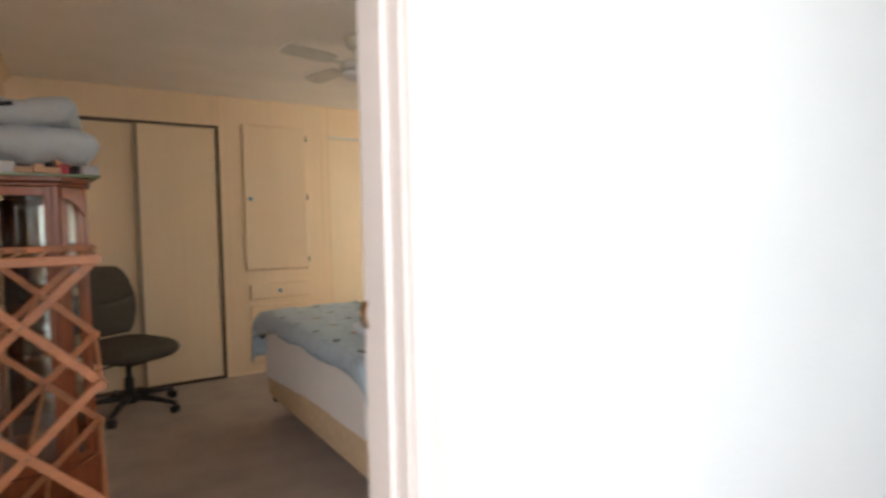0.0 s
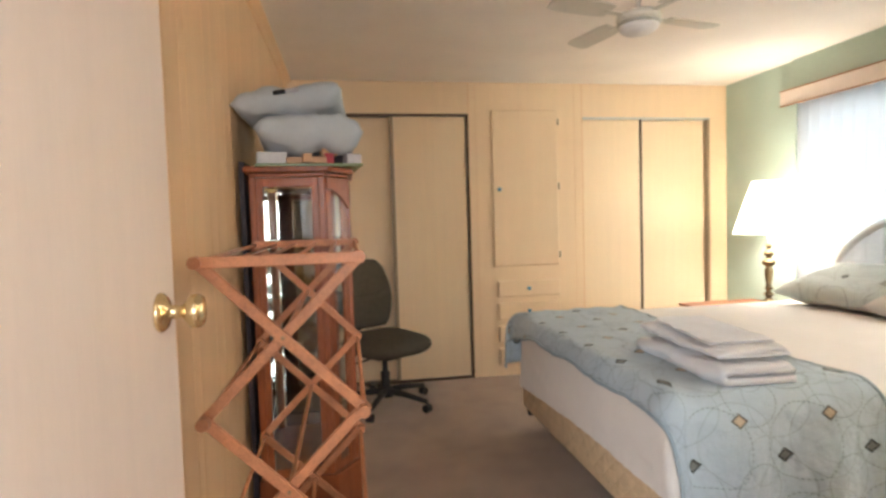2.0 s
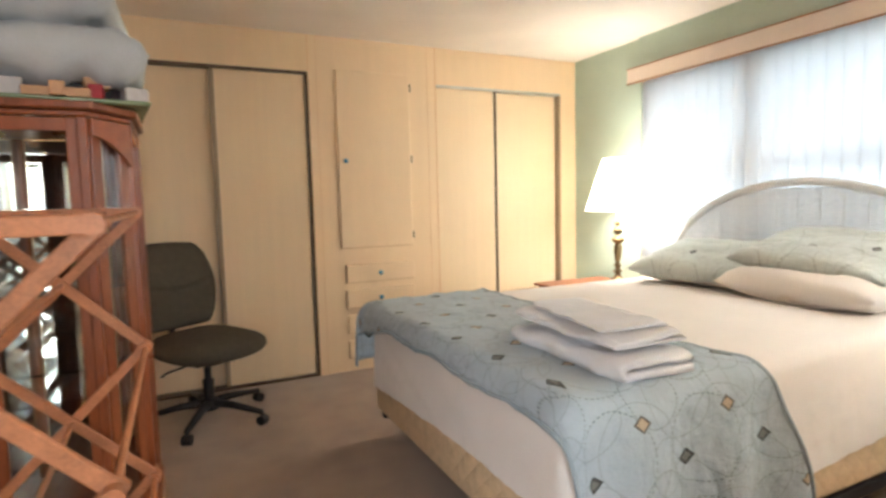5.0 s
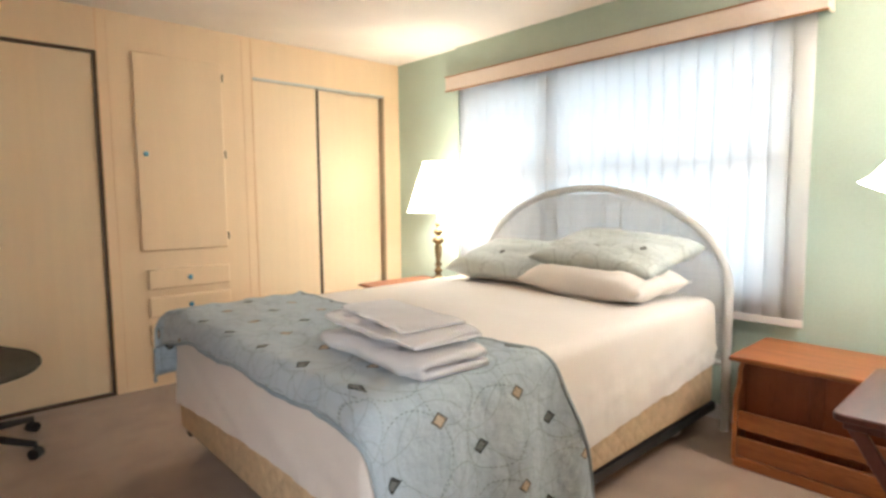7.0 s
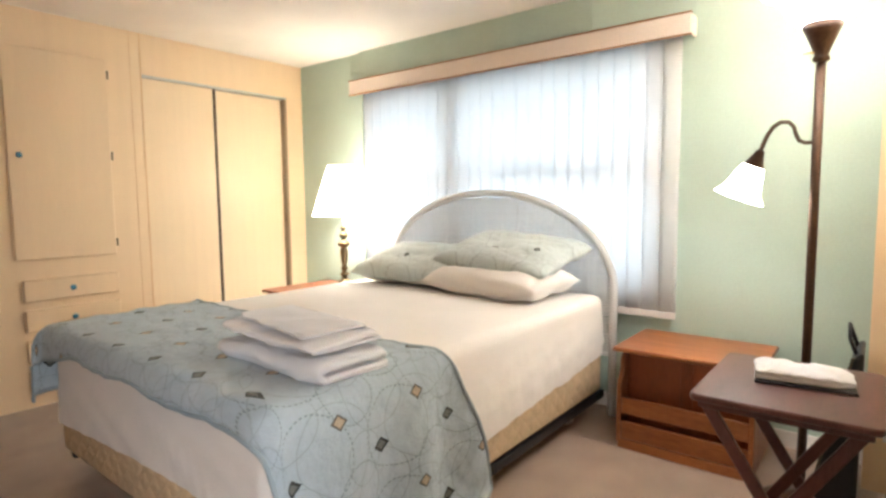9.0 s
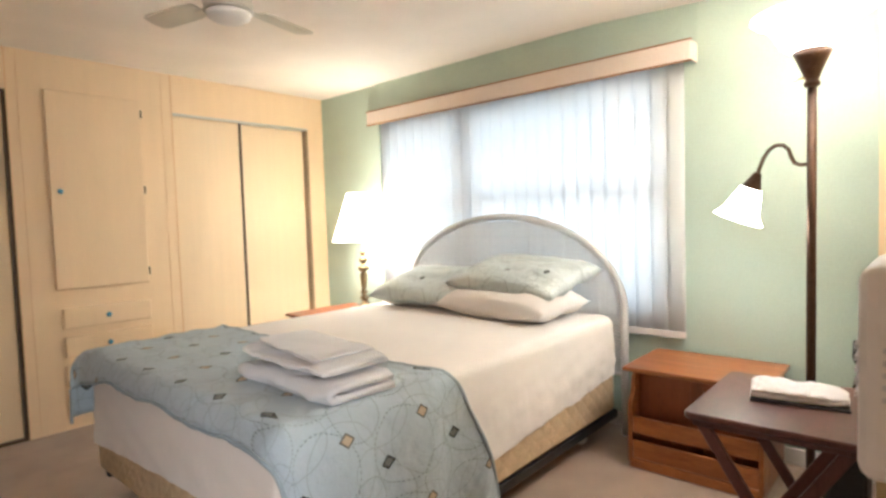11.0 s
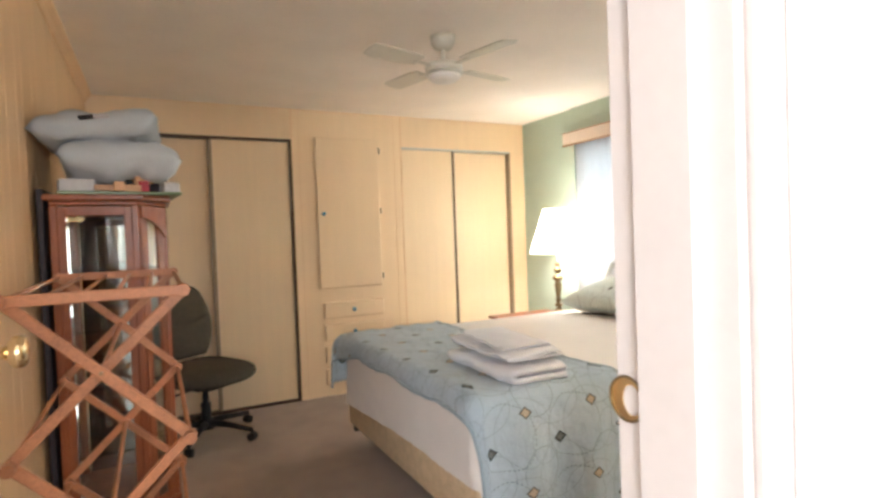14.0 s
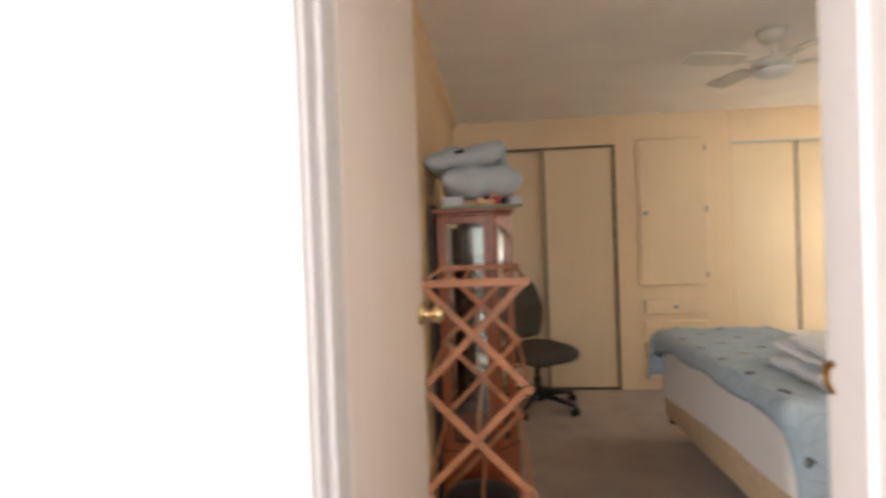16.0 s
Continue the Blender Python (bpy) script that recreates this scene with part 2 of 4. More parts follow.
def part(name, bm, material, parent=None, label="", smooth=False, m=None):
    bmesh.ops.recalc_face_normals(bm, faces=bm.faces)
    me = bpy.data.meshes.new(name)
    bm.to_mesh(me)
    bm.free()
    if smooth:
        for p in me.polygons:
            p.use_smooth = True
    me.materials.append(material)
    ob = new(name, me)
    ob.parent = parent
    if m is not None:
        ob.matrix_basis = m
    if label:
        ob["label"] = label
    return ob


def box(x0, x1, y0, y1, z0, z1, bevel=0.0, seg=1, bm=None):
    own = bm is None
    b = bmesh.new()
    bmesh.ops.create_cube(b, size=1)
    for v in b.verts:
        v.co = Vector(((x0 + x1) / 2 + v.co.x * (x1 - x0), (y0 + y1) / 2 + v.co.y * (y1 - y0), (z0 + z1) / 2 + v.co.z * (z1 - z0)))
    if bevel:
        bmesh.ops.bevel(b, geom=b.edges[:], offset=bevel, segments=seg, profile=0.5, affect="EDGES")
    if own:
        return b
    join(bm, b)
    return bm


def join(bm, other, m=None):
    if m is not None:
        other.transform(m)
    me = bpy.data.meshes.new("tmp")
    other.to_mesh(me)
    other.free()
    bm.from_mesh(me)
    bpy.data.meshes.remove(me)


def lathe(profile, seg=28, closed=True):
    """Turned shape round z from (radius, height) pairs."""
    b = bmesh.new()
    rings = []
    for r, z in profile:
        rings.append([b.verts.new((r * math.cos(2 * math.pi * i / seg), r * math.sin(2 * math.pi * i / seg), z)) for i in range(seg)])
    for p, q in zip(rings, rings[1:]):
        for i in range(seg):
            b.faces.new((p[i], p[(i + 1) % seg], q[(i + 1) % seg], q[i]))
    if closed:
        b.faces.new(rings[0][::-1]), b.faces.new(rings[-1])
    return b


def tube(points, radius, seg=10, closed=False):
    """A round bar along points; radius may be one number or one for each point."""
    b = bmesh.new()
    pts = [Vector(p) for p in points]
    n = len(pts)
    rad = radius if isinstance(radius, (list, tuple)) else [radius] * n
    rings, up = [], None
    for i, p in enumerate(pts):
        d = ((pts[(i + 1) % n] if closed or i < n - 1 else p) - (pts[i - 1] if closed or i else p)).normalized()
        if up is None:
            up = d.orthogonal().normalized()
        up = (up - d * up.dot(d)).normalized()
        side = d.cross(up)
        rings.append([b.verts.new(p + (up * math.cos(2 * math.pi * k / seg) + side * math.sin(2 * math.pi * k / seg)) * rad[i]) for k in range(seg)])
    pairs = list(zip(rings, rings[1:])) + ([(rings[-1], rings[0])] if closed else [])
    for p, q in pairs:
        for k in range(seg):
            b.faces.new((p[k], p[(k + 1) % seg], q[(k + 1) % seg], q[k]))
    if not closed:
        b.faces.new(rings[0][::-1]), b.faces.new(rings[-1])
    return b


def prism(outline, z0, z1, bevel=0.0):
    """An upright prism on a plan outline."""
    b = bmesh.new()
    lo = [b.verts.new((x, y, z0)) for x, y in outline]
    hi = [b.verts.new((x, y, z1)) for x, y in outline]
    n = len(lo)
    b.faces.new(lo[::-1]), b.faces.new(hi)
    for i in range(n):
        b.faces.new((lo[i], lo[(i + 1) % n], hi[(i + 1) % n], hi[i]))
    if bevel:
        bmesh.ops.bevel(b, geom=b.edges[:], offset=bevel, segments=1, affect="EDGES")
    return b


def slat(p, q, width, thick, across):
    """A flat bar from p to q, its width square to the direction `across`."""
    p, q, a = Vector(p), Vector(q), Vector(across).normalized()
    d = (q - p).normalized()
    s = d.cross(a).normalized()
    L = (q - p).length
    b = box(0, L, -width / 2, width / 2, -thick / 2, thick / 2, min(width, thick) * 0.18)
    b.transform(Matrix(((d.x, s.x, a.x, p.x), (d.y, s.y, a.y, p.y), (d.z, s.z, a.z, p.z), (0, 0, 0, 1))))
    return b


def thicken(b, t):
    """Gives an open sheet a thickness t behind its normals, with closed edges."""
    bmesh.ops.recalc_face_normals(b, faces=b.faces)
    b.normal_update()
    uvl = b.loops.layers.uv.active
    faces, rim = b.faces[:], [e for e in b.edges if e.is_boundary]
    back = {v: b.verts.new(v.co - v.normal * t) for v in b.verts[:]}
    for f in faces:
        g = b.faces.new([back[v] for v in reversed(f.verts)])
        if uvl:
            for lp, src in zip(g.loops, reversed(f.loops[:])):
                lp[uvl].uv = src[uvl].uv
    for e in rim:
        v, w = e.verts
        g = b.faces.new((v, w, back[w], back[v]))
        if uvl:
            for lp in g.loops:
                lp[uvl].uv = e.link_loops[0][uvl].uv
    return b


def structure(name, bm, material, label, category, smooth=False):
    return tagged(part(name, bm, material, None, "", smooth), label, category, kind="structure")

# ---- structure ----
structure("floor", box(-2.6, W + 0.2, -6.5, 0.1, -0.08, 0), CARPET, "beige cut-pile carpet over the bedroom floor", "floor")
structure("ceiling", box(-2.6, W + 0.2, -6.5, 0.75, H, H + 0.1), CEIL, "off-white textured painted ceiling", "ceiling")
# closet wall: header, posts and closet interior behind the doors
structure("wall_closet", box(1.352, W + 0.02, 0, 0.10, 2.02, H), CREAM, "cream painted panel header above the closets", "wall")
structure("wall_closet", box(-0.02, 1.352, 0, 0.10, 2.042, H), CREAM, "cream painted panel header above the wider closet", "wall")
for a in ((-0.02, 0.14, 0, 0.10, 0, 2.042), (1.352, 2.262, 0, 0.10, 0, 2.02), (3.39, W + 0.02, 0, 0.10, 0, 2.02)):
    structure("wall_closet_panel", box(*a), CREAM, "cream painted panel beside a closet opening", "wall")
bm = bmesh.new()
for a in ((-0.1, W + 0.1, 0.62, 0.7, 0, H), (-0.1, 0.0, 0.1, 0.62, 0, H), (W, W + 0.1, 0.1, 0.62, 0, H), (1.36, 2.25, 0.5, 0.6, 0, H), (-0.1, W + 0.1, 0.1, 0.7, -0.08, 0)):
    box(*a, bm=bm)
structure("wall_closet_back", bm, DARKFILL, "dark inner walls of the closets", "wall")
bm = bmesh.new()
for x0, x1 in ((1.40, 1.402), (2.2, 2.202), (1.344, 1.352), (2.262, 2.27)):
    box(x0, x1, -0.003, 0.0, 0.0, H - 0.0, bm=bm)
structure("trim_panel_seams", bm, PANEL, "thin vertical seam strips on the closet wall", "trim")
wall_left = structure("wall_left", box(-0.12, -0.012, DW, 0.1, 0, H), DARKFILL, "wood-grain panelled side wall with vertical boards", "wall")
b = bmesh.new()
pts = [(0, 0), (0.045, 0.0), (0.04, -0.012), (0.022, -0.03), (0.012, -0.05), (0, -0.055)]
v0 = [b.verts.new((x - 0.0, DW, H + z)) for x, z in pts]
v1 = [b.verts.new((x - 0.0, 0.0, H + z)) for x, z in pts]
for i in range(len(pts)):
    j = (i + 1) % len(pts)
    b.faces.new((v0[i], v0[j], v1[j], v1[i]))
b.faces.new(v0), b.faces.new(v1[::-1])
structure("trim_crown", b, PANEL, "tan wooden crown moulding", "trim")
# window wall
WY0, WY1, WZ0, WZ1 = -2.90, -0.74, 0.66, 1.98
bm = bmesh.new()
for a in ((W, W + 0.12, DW - 0.13, WY0, 0, H), (W, W + 0.12, WY1, 0.1, 0, H), (W, W + 0.12, WY0, WY1, 0, WZ0), (W, W + 0.12, WY0, WY1, WZ1, H)):
    box(*a, bm=bm)
structure("wall_window", bm, GREEN, "sage green painted wall around the window", "wall")
structure("wall_pier", box(W - 0.058, W - 0.001, -0.725, -0.0005, 0, H - 0.0005), GREEN, "sage green wall projecting between window and closet", "wall")
structure("wall_soffit", prism([(3.515, -0.7255), (3.515, -2.55), (W - 0.003, -3.06), (W - 0.001, -3.06), (W - 0.001, -0.7255)], 2.084, H - 0.0005), GREEN, "sage green furred-down wall above the valance", "wall")
# door wall, split so that each room has its own paint
XJ0, XJ1, DH = 0.125, 0.750, 2.05
bm = bmesh.new()
for a in ((-0.12, XJ0 - 0.018, DW - 0.065, DW, 0, H), (XJ1 + 0.018, W, DW - 0.065, DW, 0, H), (XJ0 - 0.018, XJ1 + 0.018, DW - 0.065, DW, DH + 0.018, H)):
    box(*a, bm=bm)
structure("wall_door", bm, CREAM, "cream panel wall beside the bedroom door", "wall")
structure("wall_corner_boxing", box(3.34, W - 0.001, DW, -3.81, 0, H), CREAM, "cream boxed-in corner of the bedroom", "wall")
bm = bmesh.new()
for a in ((-2.6, XJ0 - 0.018, HALL, DW - 0.065, 0, H), (XJ1 + 0.018, W, HALL, DW - 0.065, 0, H), (XJ0 - 0.018, XJ1 + 0.018, HALL, DW - 0.065, DH + 0.018, H)):
    box(*a, bm=bm)
structure("wall_hall", bm, HALLW, "smooth white hall wall around the doorway", "wall")
bm = bmesh.new()
for a in ((-2.6, -1.4, -6.35, -6.25, 0, H), (-0.3, 0.3, -6.35, -6.25, 0.9, 2.0), (1.2, W + 0.1, -6.35, -6.25, 0, H), (-1.4, 1.2, -6.35, -6.25, 0, 0.9), (-1.4, 1.2, -6.35, -6.25, 2.0, H),
          (2.6, 2.7, -6.25, HALL, 0, H), (-2.6, -2.5, -6.25, HALL, 0, H)):
    box(*a, bm=bm)
structure("wall_hall_far", bm, HALLW, "plain white hall walls with two window openings", "wall")
# jambs, stops, casing
bm = bmesh.new()
for a in ((XJ0 - 0.018, XJ0, HALL - 0.002, DW + 0.002, 0, DH + 0.018), (XJ1, XJ1 + 0.018, HALL - 0.002, DW - 0.004, 0, DH + 0.018), (XJ0, XJ1, HALL - 0.002, DW + 0.002, DH, DH + 0.018)):
    box(*a, 0.002, bm=bm)
for a in ((XJ0, XJ0 + 0.011, -4.072, -4.008, 0, DH), (XJ1 - 0.011, XJ1, -4.072, -4.008, 0, DH), (XJ0 + 0.011, XJ1 - 0.011, -4.072, -4.008, DH - 0.011, DH)):
    box(*a, 0.003, bm=bm)
structure("door_frame", bm, WHITE, "white painted door jamb with stops", "door frame")
bm = bmesh.new()
y0, y1 = HALL - 0.014, HALL - 0.002
for a in ((XJ1 + 0.006, XJ1 + 0.058, y0, y1, 0, DH + 0.06), (XJ0 - 0.088, XJ0 - 0.006, y0, y1, 0, DH + 0.06), (XJ0 - 0.006, XJ1 + 0.006, y0, y1, DH + 0.006, DH + 0.06),
          (XJ1 + 0.036, XJ1 + 0.056, y0 - 0.005, y0, 0, DH + 0.058), (XJ0 - 0.086, XJ0 - 0.058, y0 - 0.005, y0, 0, DH + 0.058)):
    box(*a, 0.003, bm=bm)
structure("trim_door_casing", bm, WHITE, "white moulded casing around the doorway", "trim")
bm = bmesh.new()
for a in ((XJ1 + 0.02, 3.34, DW, DW + 0.012, 0, 0.08), (W - 0.012, W, -3.81, -0.727, 0, 0.08)):
    box(*a, 0.003, bm=bm)
structure("baseboard", bm, CREAMPL, "cream painted baseboard", "baseboard")
# strike plate
sp = tagged(empty("strike_plate"), "brass strike plate on the white door jamb", "strike plate")
b = bmesh.new()
outer = [b.verts.new((0.0205 * math.cos(a * math.pi / 20), 0.0205 * math.sin(a * math.pi / 20), 0.0)) for a in range(40)]
inner = [b.verts.new((0.0055 + 0.0105 * math.cos(a * math.pi / 20), 0.0140 * math.sin(a * math.pi / 20), 0.0006)) for a in range(40)]
for k in range(40):
    b.faces.new((outer[k], outer[(k + 1) % 40], inner[(k + 1) % 40], inner[k]))
thicken(b, 0.0012)
at = Matrix(((0, 0, -1, XJ1 - 0.0016), (-1, 0, 0, -3.9885), (0, 1, 0, 1.100), (0, 0, 0, 1)))
part("plate", b, BRASS, sp, smooth=False, m=at)
part("rim", tube([(0.0205 * math.cos(a / 20 * math.pi), 0.0205 * math.sin(a / 20 * math.pi), 0.0004) for a in range(40)], 0.0011, 6, True), ANTIQUE, sp, "tarnished rolled rim", True, m=at)
part("latch_hole", lathe([(0.0105, -0.0006), (0.0105, 0.0002)], 20), WHITE, sp, "pale latch recess", m=at @ pose(0.0055, 0, -0.001))

ol = tagged(empty("wall_outlet", pose(3.34, -3.905, 0.27)), "white electrical outlet low on the corner boxing", "outlet")
part("cover_plate", box(-0.006, -0.0005, -0.035, 0.035, -0.057, 0.057, 0.002), CREAMPL, ol)
for z in (-0.022, 0.022):
    part("socket", box(-0.008, -0.0062, -0.016, 0.016, z - 0.013, z + 0.013, 0.0008), GREYC, ol)

# open door leaf
door = tagged(empty("door_1", pose(XJ0, DW + 0.012, 0, 0, 0, -1.2)), "pale wood-grain door standing open into the room", "door", kind="structure")
part("door_leaf", box(-0.035, 0.0, 0.0, 0.69, 0.012, DH - 0.01, 0.002), DOORM, door)
for sx in (1, -1):
    prof = [(0.0325, 0), (0.0325, 0.004), (0.026, 0.010), (0.012, 0.014), (0.0105, 0.030), (0.016, 0.036), (0.0265, 0.044), (0.028, 0.054), (0.024, 0.061), (0.010, 0.064)]
    prof = [(r * 0.88, z * 0.95) for r, z in prof]
    if sx < 0:
        prof = [(r, z * 0.75) for r, z in prof]
    part("knob", lathe(prof, 24), BRASS, door, "round polished brass knob", True, pose(0 if sx > 0 else -0.035, 0.625, 1.105, 0, 90 * sx, 0))
part("latch_plate", box(-0.029, -0.006, 0.69, 0.6915, 1.07, 1.14), BRASS, door)
for z in (0.25, 1.85):
    part("hinge", tube([(0.006, -0.002, z - 0.045), (0.006, -0.002, z + 0.045)], 0.005, 8), WHITE, door)

# ---- closets ----


def sliding_door(x0, x1, y, edge_right, edge_left, h=1.985):
    d = tagged(empty("closet_door", pose(x0, y, 0.018)), "cream sliding closet door with dark metal edge", "closet door", "sliding closet doors")
    w = x1 - x0
    part("panel", box(0.0 if not edge_left else 0.02, w if not edge_right else w - 0.02, 0, 0.022, 0, h, 0.002), CREAM_DOOR, d)
    if edge_right:
        part("edge_strip", box(w - 0.02, w, -0.006, 0.026, 0, h, 0.002), DARK, d, "dark bronze edge strip")
    if edge_left:
        part("edge_strip", box(0, 0.02, -0.006, 0.026, 0, h, 0.002), DARK, d, "dark bronze edge strip")
    return d


sliding_door(0.14, 0.775, 0.062, False, False, 2.007)
sliding_door(0.745, 1.325, 0.022, False, False, 2.007)
sliding_door(2.262, 2.79, 0.022, True, False)
sliding_door(2.77, 3.386, 0.062, False, False)
for x0, x1, m_, zt in ((0.14, 1.352, DARK, 2.042), (2.262, 3.39, TRACK, 2.02)):
    t = tagged(empty("door_track", pose(x0, 0, 0)), "metal closet door track in the opening", "door track", "closet tracks")
    part("top_rail", box(0, x1 - x0, 0.004, 0.095, zt - 0.016, zt, 0.001), m_, t)
    part("floor_rail", box(0, x1 - x0, 0.004, 0.095, 0.0, 0.016, 0.001), DARK, t)
for x in (0.757, 1.338, 3.380):
    tagged(part("door_edge_strip", box(x - (0.013 if x < 3 else 0.008), x + (0.013 if x < 3 else 0.009), 0.006 if x != 0.757 else 0.012, 0.058, 0.017, 2.003 if x > 2 else 2.025, 0.002), DARK if 1 < x < 3 else STRIP), "dark metal strip beside a sliding closet door", "edge strip", "closet edge strips")


def knob_profile():
    return lathe([(0.008, 0), (0.007, 0.010), (0.013, 0.016), (0.016, 0.022), (0.013, 0.028), (0.004, 0.030)], 16)


cab = tagged(empty("wall_cabinet", pose(0, 0, 0)), "built-in cream cupboard door between the closets", "cupboard")
bm = box(1.520, 2.052, -0.026, -0.001, 0.863, 2.067, 0.009, 2)
cdoor = part("cupboard_door", bm, CREAM, cab)
part("knob", knob_profile(), BLUEKNOB, cdoor, "small blue ceramic knob", True, pose(1.568, -0.026, 1.46, 90, 0, 0))
for z in (1.98, 1.48, 0.94):
    part("hinge", box(2.053, 2.066, -0.012, -0.001, z - 0.025, z + 0.025, 0.002), DARK, cdoor, "small dark hinge")
for i in range(4):
    zt = 0.750 - i * 0.176
    d = tagged(empty("drawer"), "cream drawer front below the cupboard", "drawer", "built-in drawers")
    part("front", box(1.545, 2.052, -0.034, -0.001, zt - 0.128, zt, 0.010, 2), CREAM, d)
    part("knob", knob_profile(), BLUEKNOB, d, "small blue ceramic knob", True, pose(1.785, -0.034, zt - 0.062, 90, 0, 0))

# ---- window, blinds, valance ----
win = tagged(empty("window_1"), "white-framed window with a middle rail behind the blinds", "window", kind="structure")
for name, a in (("window_frame", (W + 0.03, W + 0.08, WY0, WY0 + 0.04, WZ0, WZ1)), ("window_frame", (W + 0.03, W + 0.08, WY1 - 0.04, WY1, WZ0, WZ1)),
                ("window_frame", (W + 0.03, W + 0.08, WY0 + 0.04, WY1 - 0.04, WZ1 - 0.04, WZ1)), ("window_frame", (W + 0.03, W + 0.08, WY0 + 0.04, WY1 - 0.04, WZ0, WZ0 + 0.04)),
                ("mullion", (W + 0.025, W + 0.085, -1.59, -1.48, WZ0 + 0.04, WZ1 - 0.04)),
                ("middle_rail", (W + 0.002, W + 0.08, -1.49, WY1 - 0.04, 1.325, 1.375)), ("middle_rail", (W + 0.002, W + 0.08, WY0 + 0.04, -1.58, 1.325, 1.375))):
    part(name, box(*a, 0.004), WHITE, win)
for y0, y1 in ((WY0 + 0.04, -1.58), (-1.49, WY1 - 0.04)):
    for z0, z1 in ((WZ0 + 0.04, 1.33), (1.37, WZ1 - 0.04)):
        p = part("pane", box(W + 0.054, W + 0.058, y0, y1, z0, z1), CLEAR, win)
        p.visible_shadow = False
part("window_sill", box(W - 0.02, W + 0.03, WY0 - 0.02, WY1 + 0.02, WZ0 - 0.02, WZ0 - 0.001, 0.004), WHITE, win)

blinds = tagged(empty("vertical_blinds"), "white translucent vertical blinds drawn across the window", "blinds")
random.seed(4)
N = 27
for i in range(N):
    y = -2.965 + i * (2.965 - 0.70) / (N - 1)
    b = bmesh.new()
    tw = radians(6 + random.uniform(-3, 3))
    cols = []
    for k in range(5):
        s = (k / 4 - 0.5) * 0.0885
        bow = 0.005 * (1 - (2 * k / 4 - 1) ** 2)
        px, py = -math.sin(tw) * s - bow * math.cos(tw), math.cos(tw) * s - bow * math.sin(tw)
        cols.append([b.verts.new((px, py, z)) for z in (0.555, 1.2, 2.01)])
    for p, q in zip(cols, cols[1:]):
        for r in range(2):
            b.faces.new((p[r], q[r], q[r + 1], p[r + 1]))
    thicken(b, 0.0008)
    vane = part("vane", b, BLIND, blinds, "", True, pose(3.553, y, 0))
    part("hem_weight", box(-0.0022, 0.0014, -0.044, 0.044, 0.558, 0.592, 0.001), CREAMPL, vane, "sewn hem pocket with weight", m=pose(-0.003, 0, 0, 0, 0, math.degrees(tw)))
    if i:
        part("bead_chain", tube([(-0.004, -0.04 - 0.012 * k, 0.566 - 0.007 * math.sin(math.pi * k / 4)) for k in range(5)], 0.0012, 5), CREAMPL, vane)
part("head_rail", box(3.535, 3.575, -3.03, -0.66, 2.012, 2.04, 0.002), WHITE, blinds)
val = tagged(empty("valance"), "peach fabric-faced wooden valance with brown edging", "valance")
part("front_board", box(3.496, 3.508, -3.06, -0.63, 1.978, 2.075, 0.002), PEACH, val)
part("end_board", box(3.508, W - 0.001, -3.06, -3.048, 1.978, 2.075, 0.002), PEACH, val)
part("end_board", box(3.508, W - 0.001, -0.642, -0.63, 1.978, 2.075, 0.002), PEACH, val)
part("top_edging", box(3.492, 3.51, -3.064, -0.626, 2.0755, 2.082, 0.002), PEACH_EDGE, val)
part("bottom_edging", box(3.492, 3.51, -3.064, -0.626, 1.971, 1.9775, 0.002), PEACH_EDGE, val)

# ---- soft shapes ----


def pillow(lx, ly, lz, seed, nu=28, nv=20, pinch=0.9, uvs=False, wrinkle=0.006, full=2.6):
    """A stuffed pillow of that length, width and thickness, its corners pulled out, lying flat round its own middle."""
    b = bmesh.new()
    uvl = b.loops.layers.uv.new("UVMap") if uvs else None
    grid = {}
    for side in (1, -1):
        for i in range(nu + 1):
            for j in range(nv + 1):
                u, v = 2 * i / nu - 1, 2 * j / nv - 1
                if side < 0 and (i in (0, nu) or j in (0, nv)):
                    grid[side, i, j] = grid[1, i, j]
                    continue
                fat = max(0, (1 - abs(u) ** full)) ** 0.5 * max(0, (1 - abs(v) ** full)) ** 0.5
                x = lx / 2 * u * (1 - 0.07 * pinch * (1 - v * v) * abs(u) ** 3)
                y = ly / 2 * v * (1 - 0.09 * pinch * (1 - u * u) * abs(v) ** 3)
                w = noise.noise(Vector((u * 2.3 + seed, v * 2.3, side * 0.7))) * wrinkle * 3 + noise.noise(Vector((u * 6 + seed, v * 5, side + 3.0))) * wrinkle
                z = side * lz / 2 * fat + w * (0.3 + fat)
                grid[side, i, j] = b.verts.new((x, y, z))
    for side in (1, -1):
        for i in range(nu):
            for j in range(nv):
                q = [grid[side, i, j], grid[side, i + 1, j], grid[side, i + 1, j + 1], grid[side, i, j + 1]]
                f = b.faces.new(q if side > 0 else q[::-1])
                if uvs:
                    for lp in f.loops:
                        lp[uvl].uv = (lp.vert.co.x + 0.07, lp.vert.co.y + 0.05)
    return b


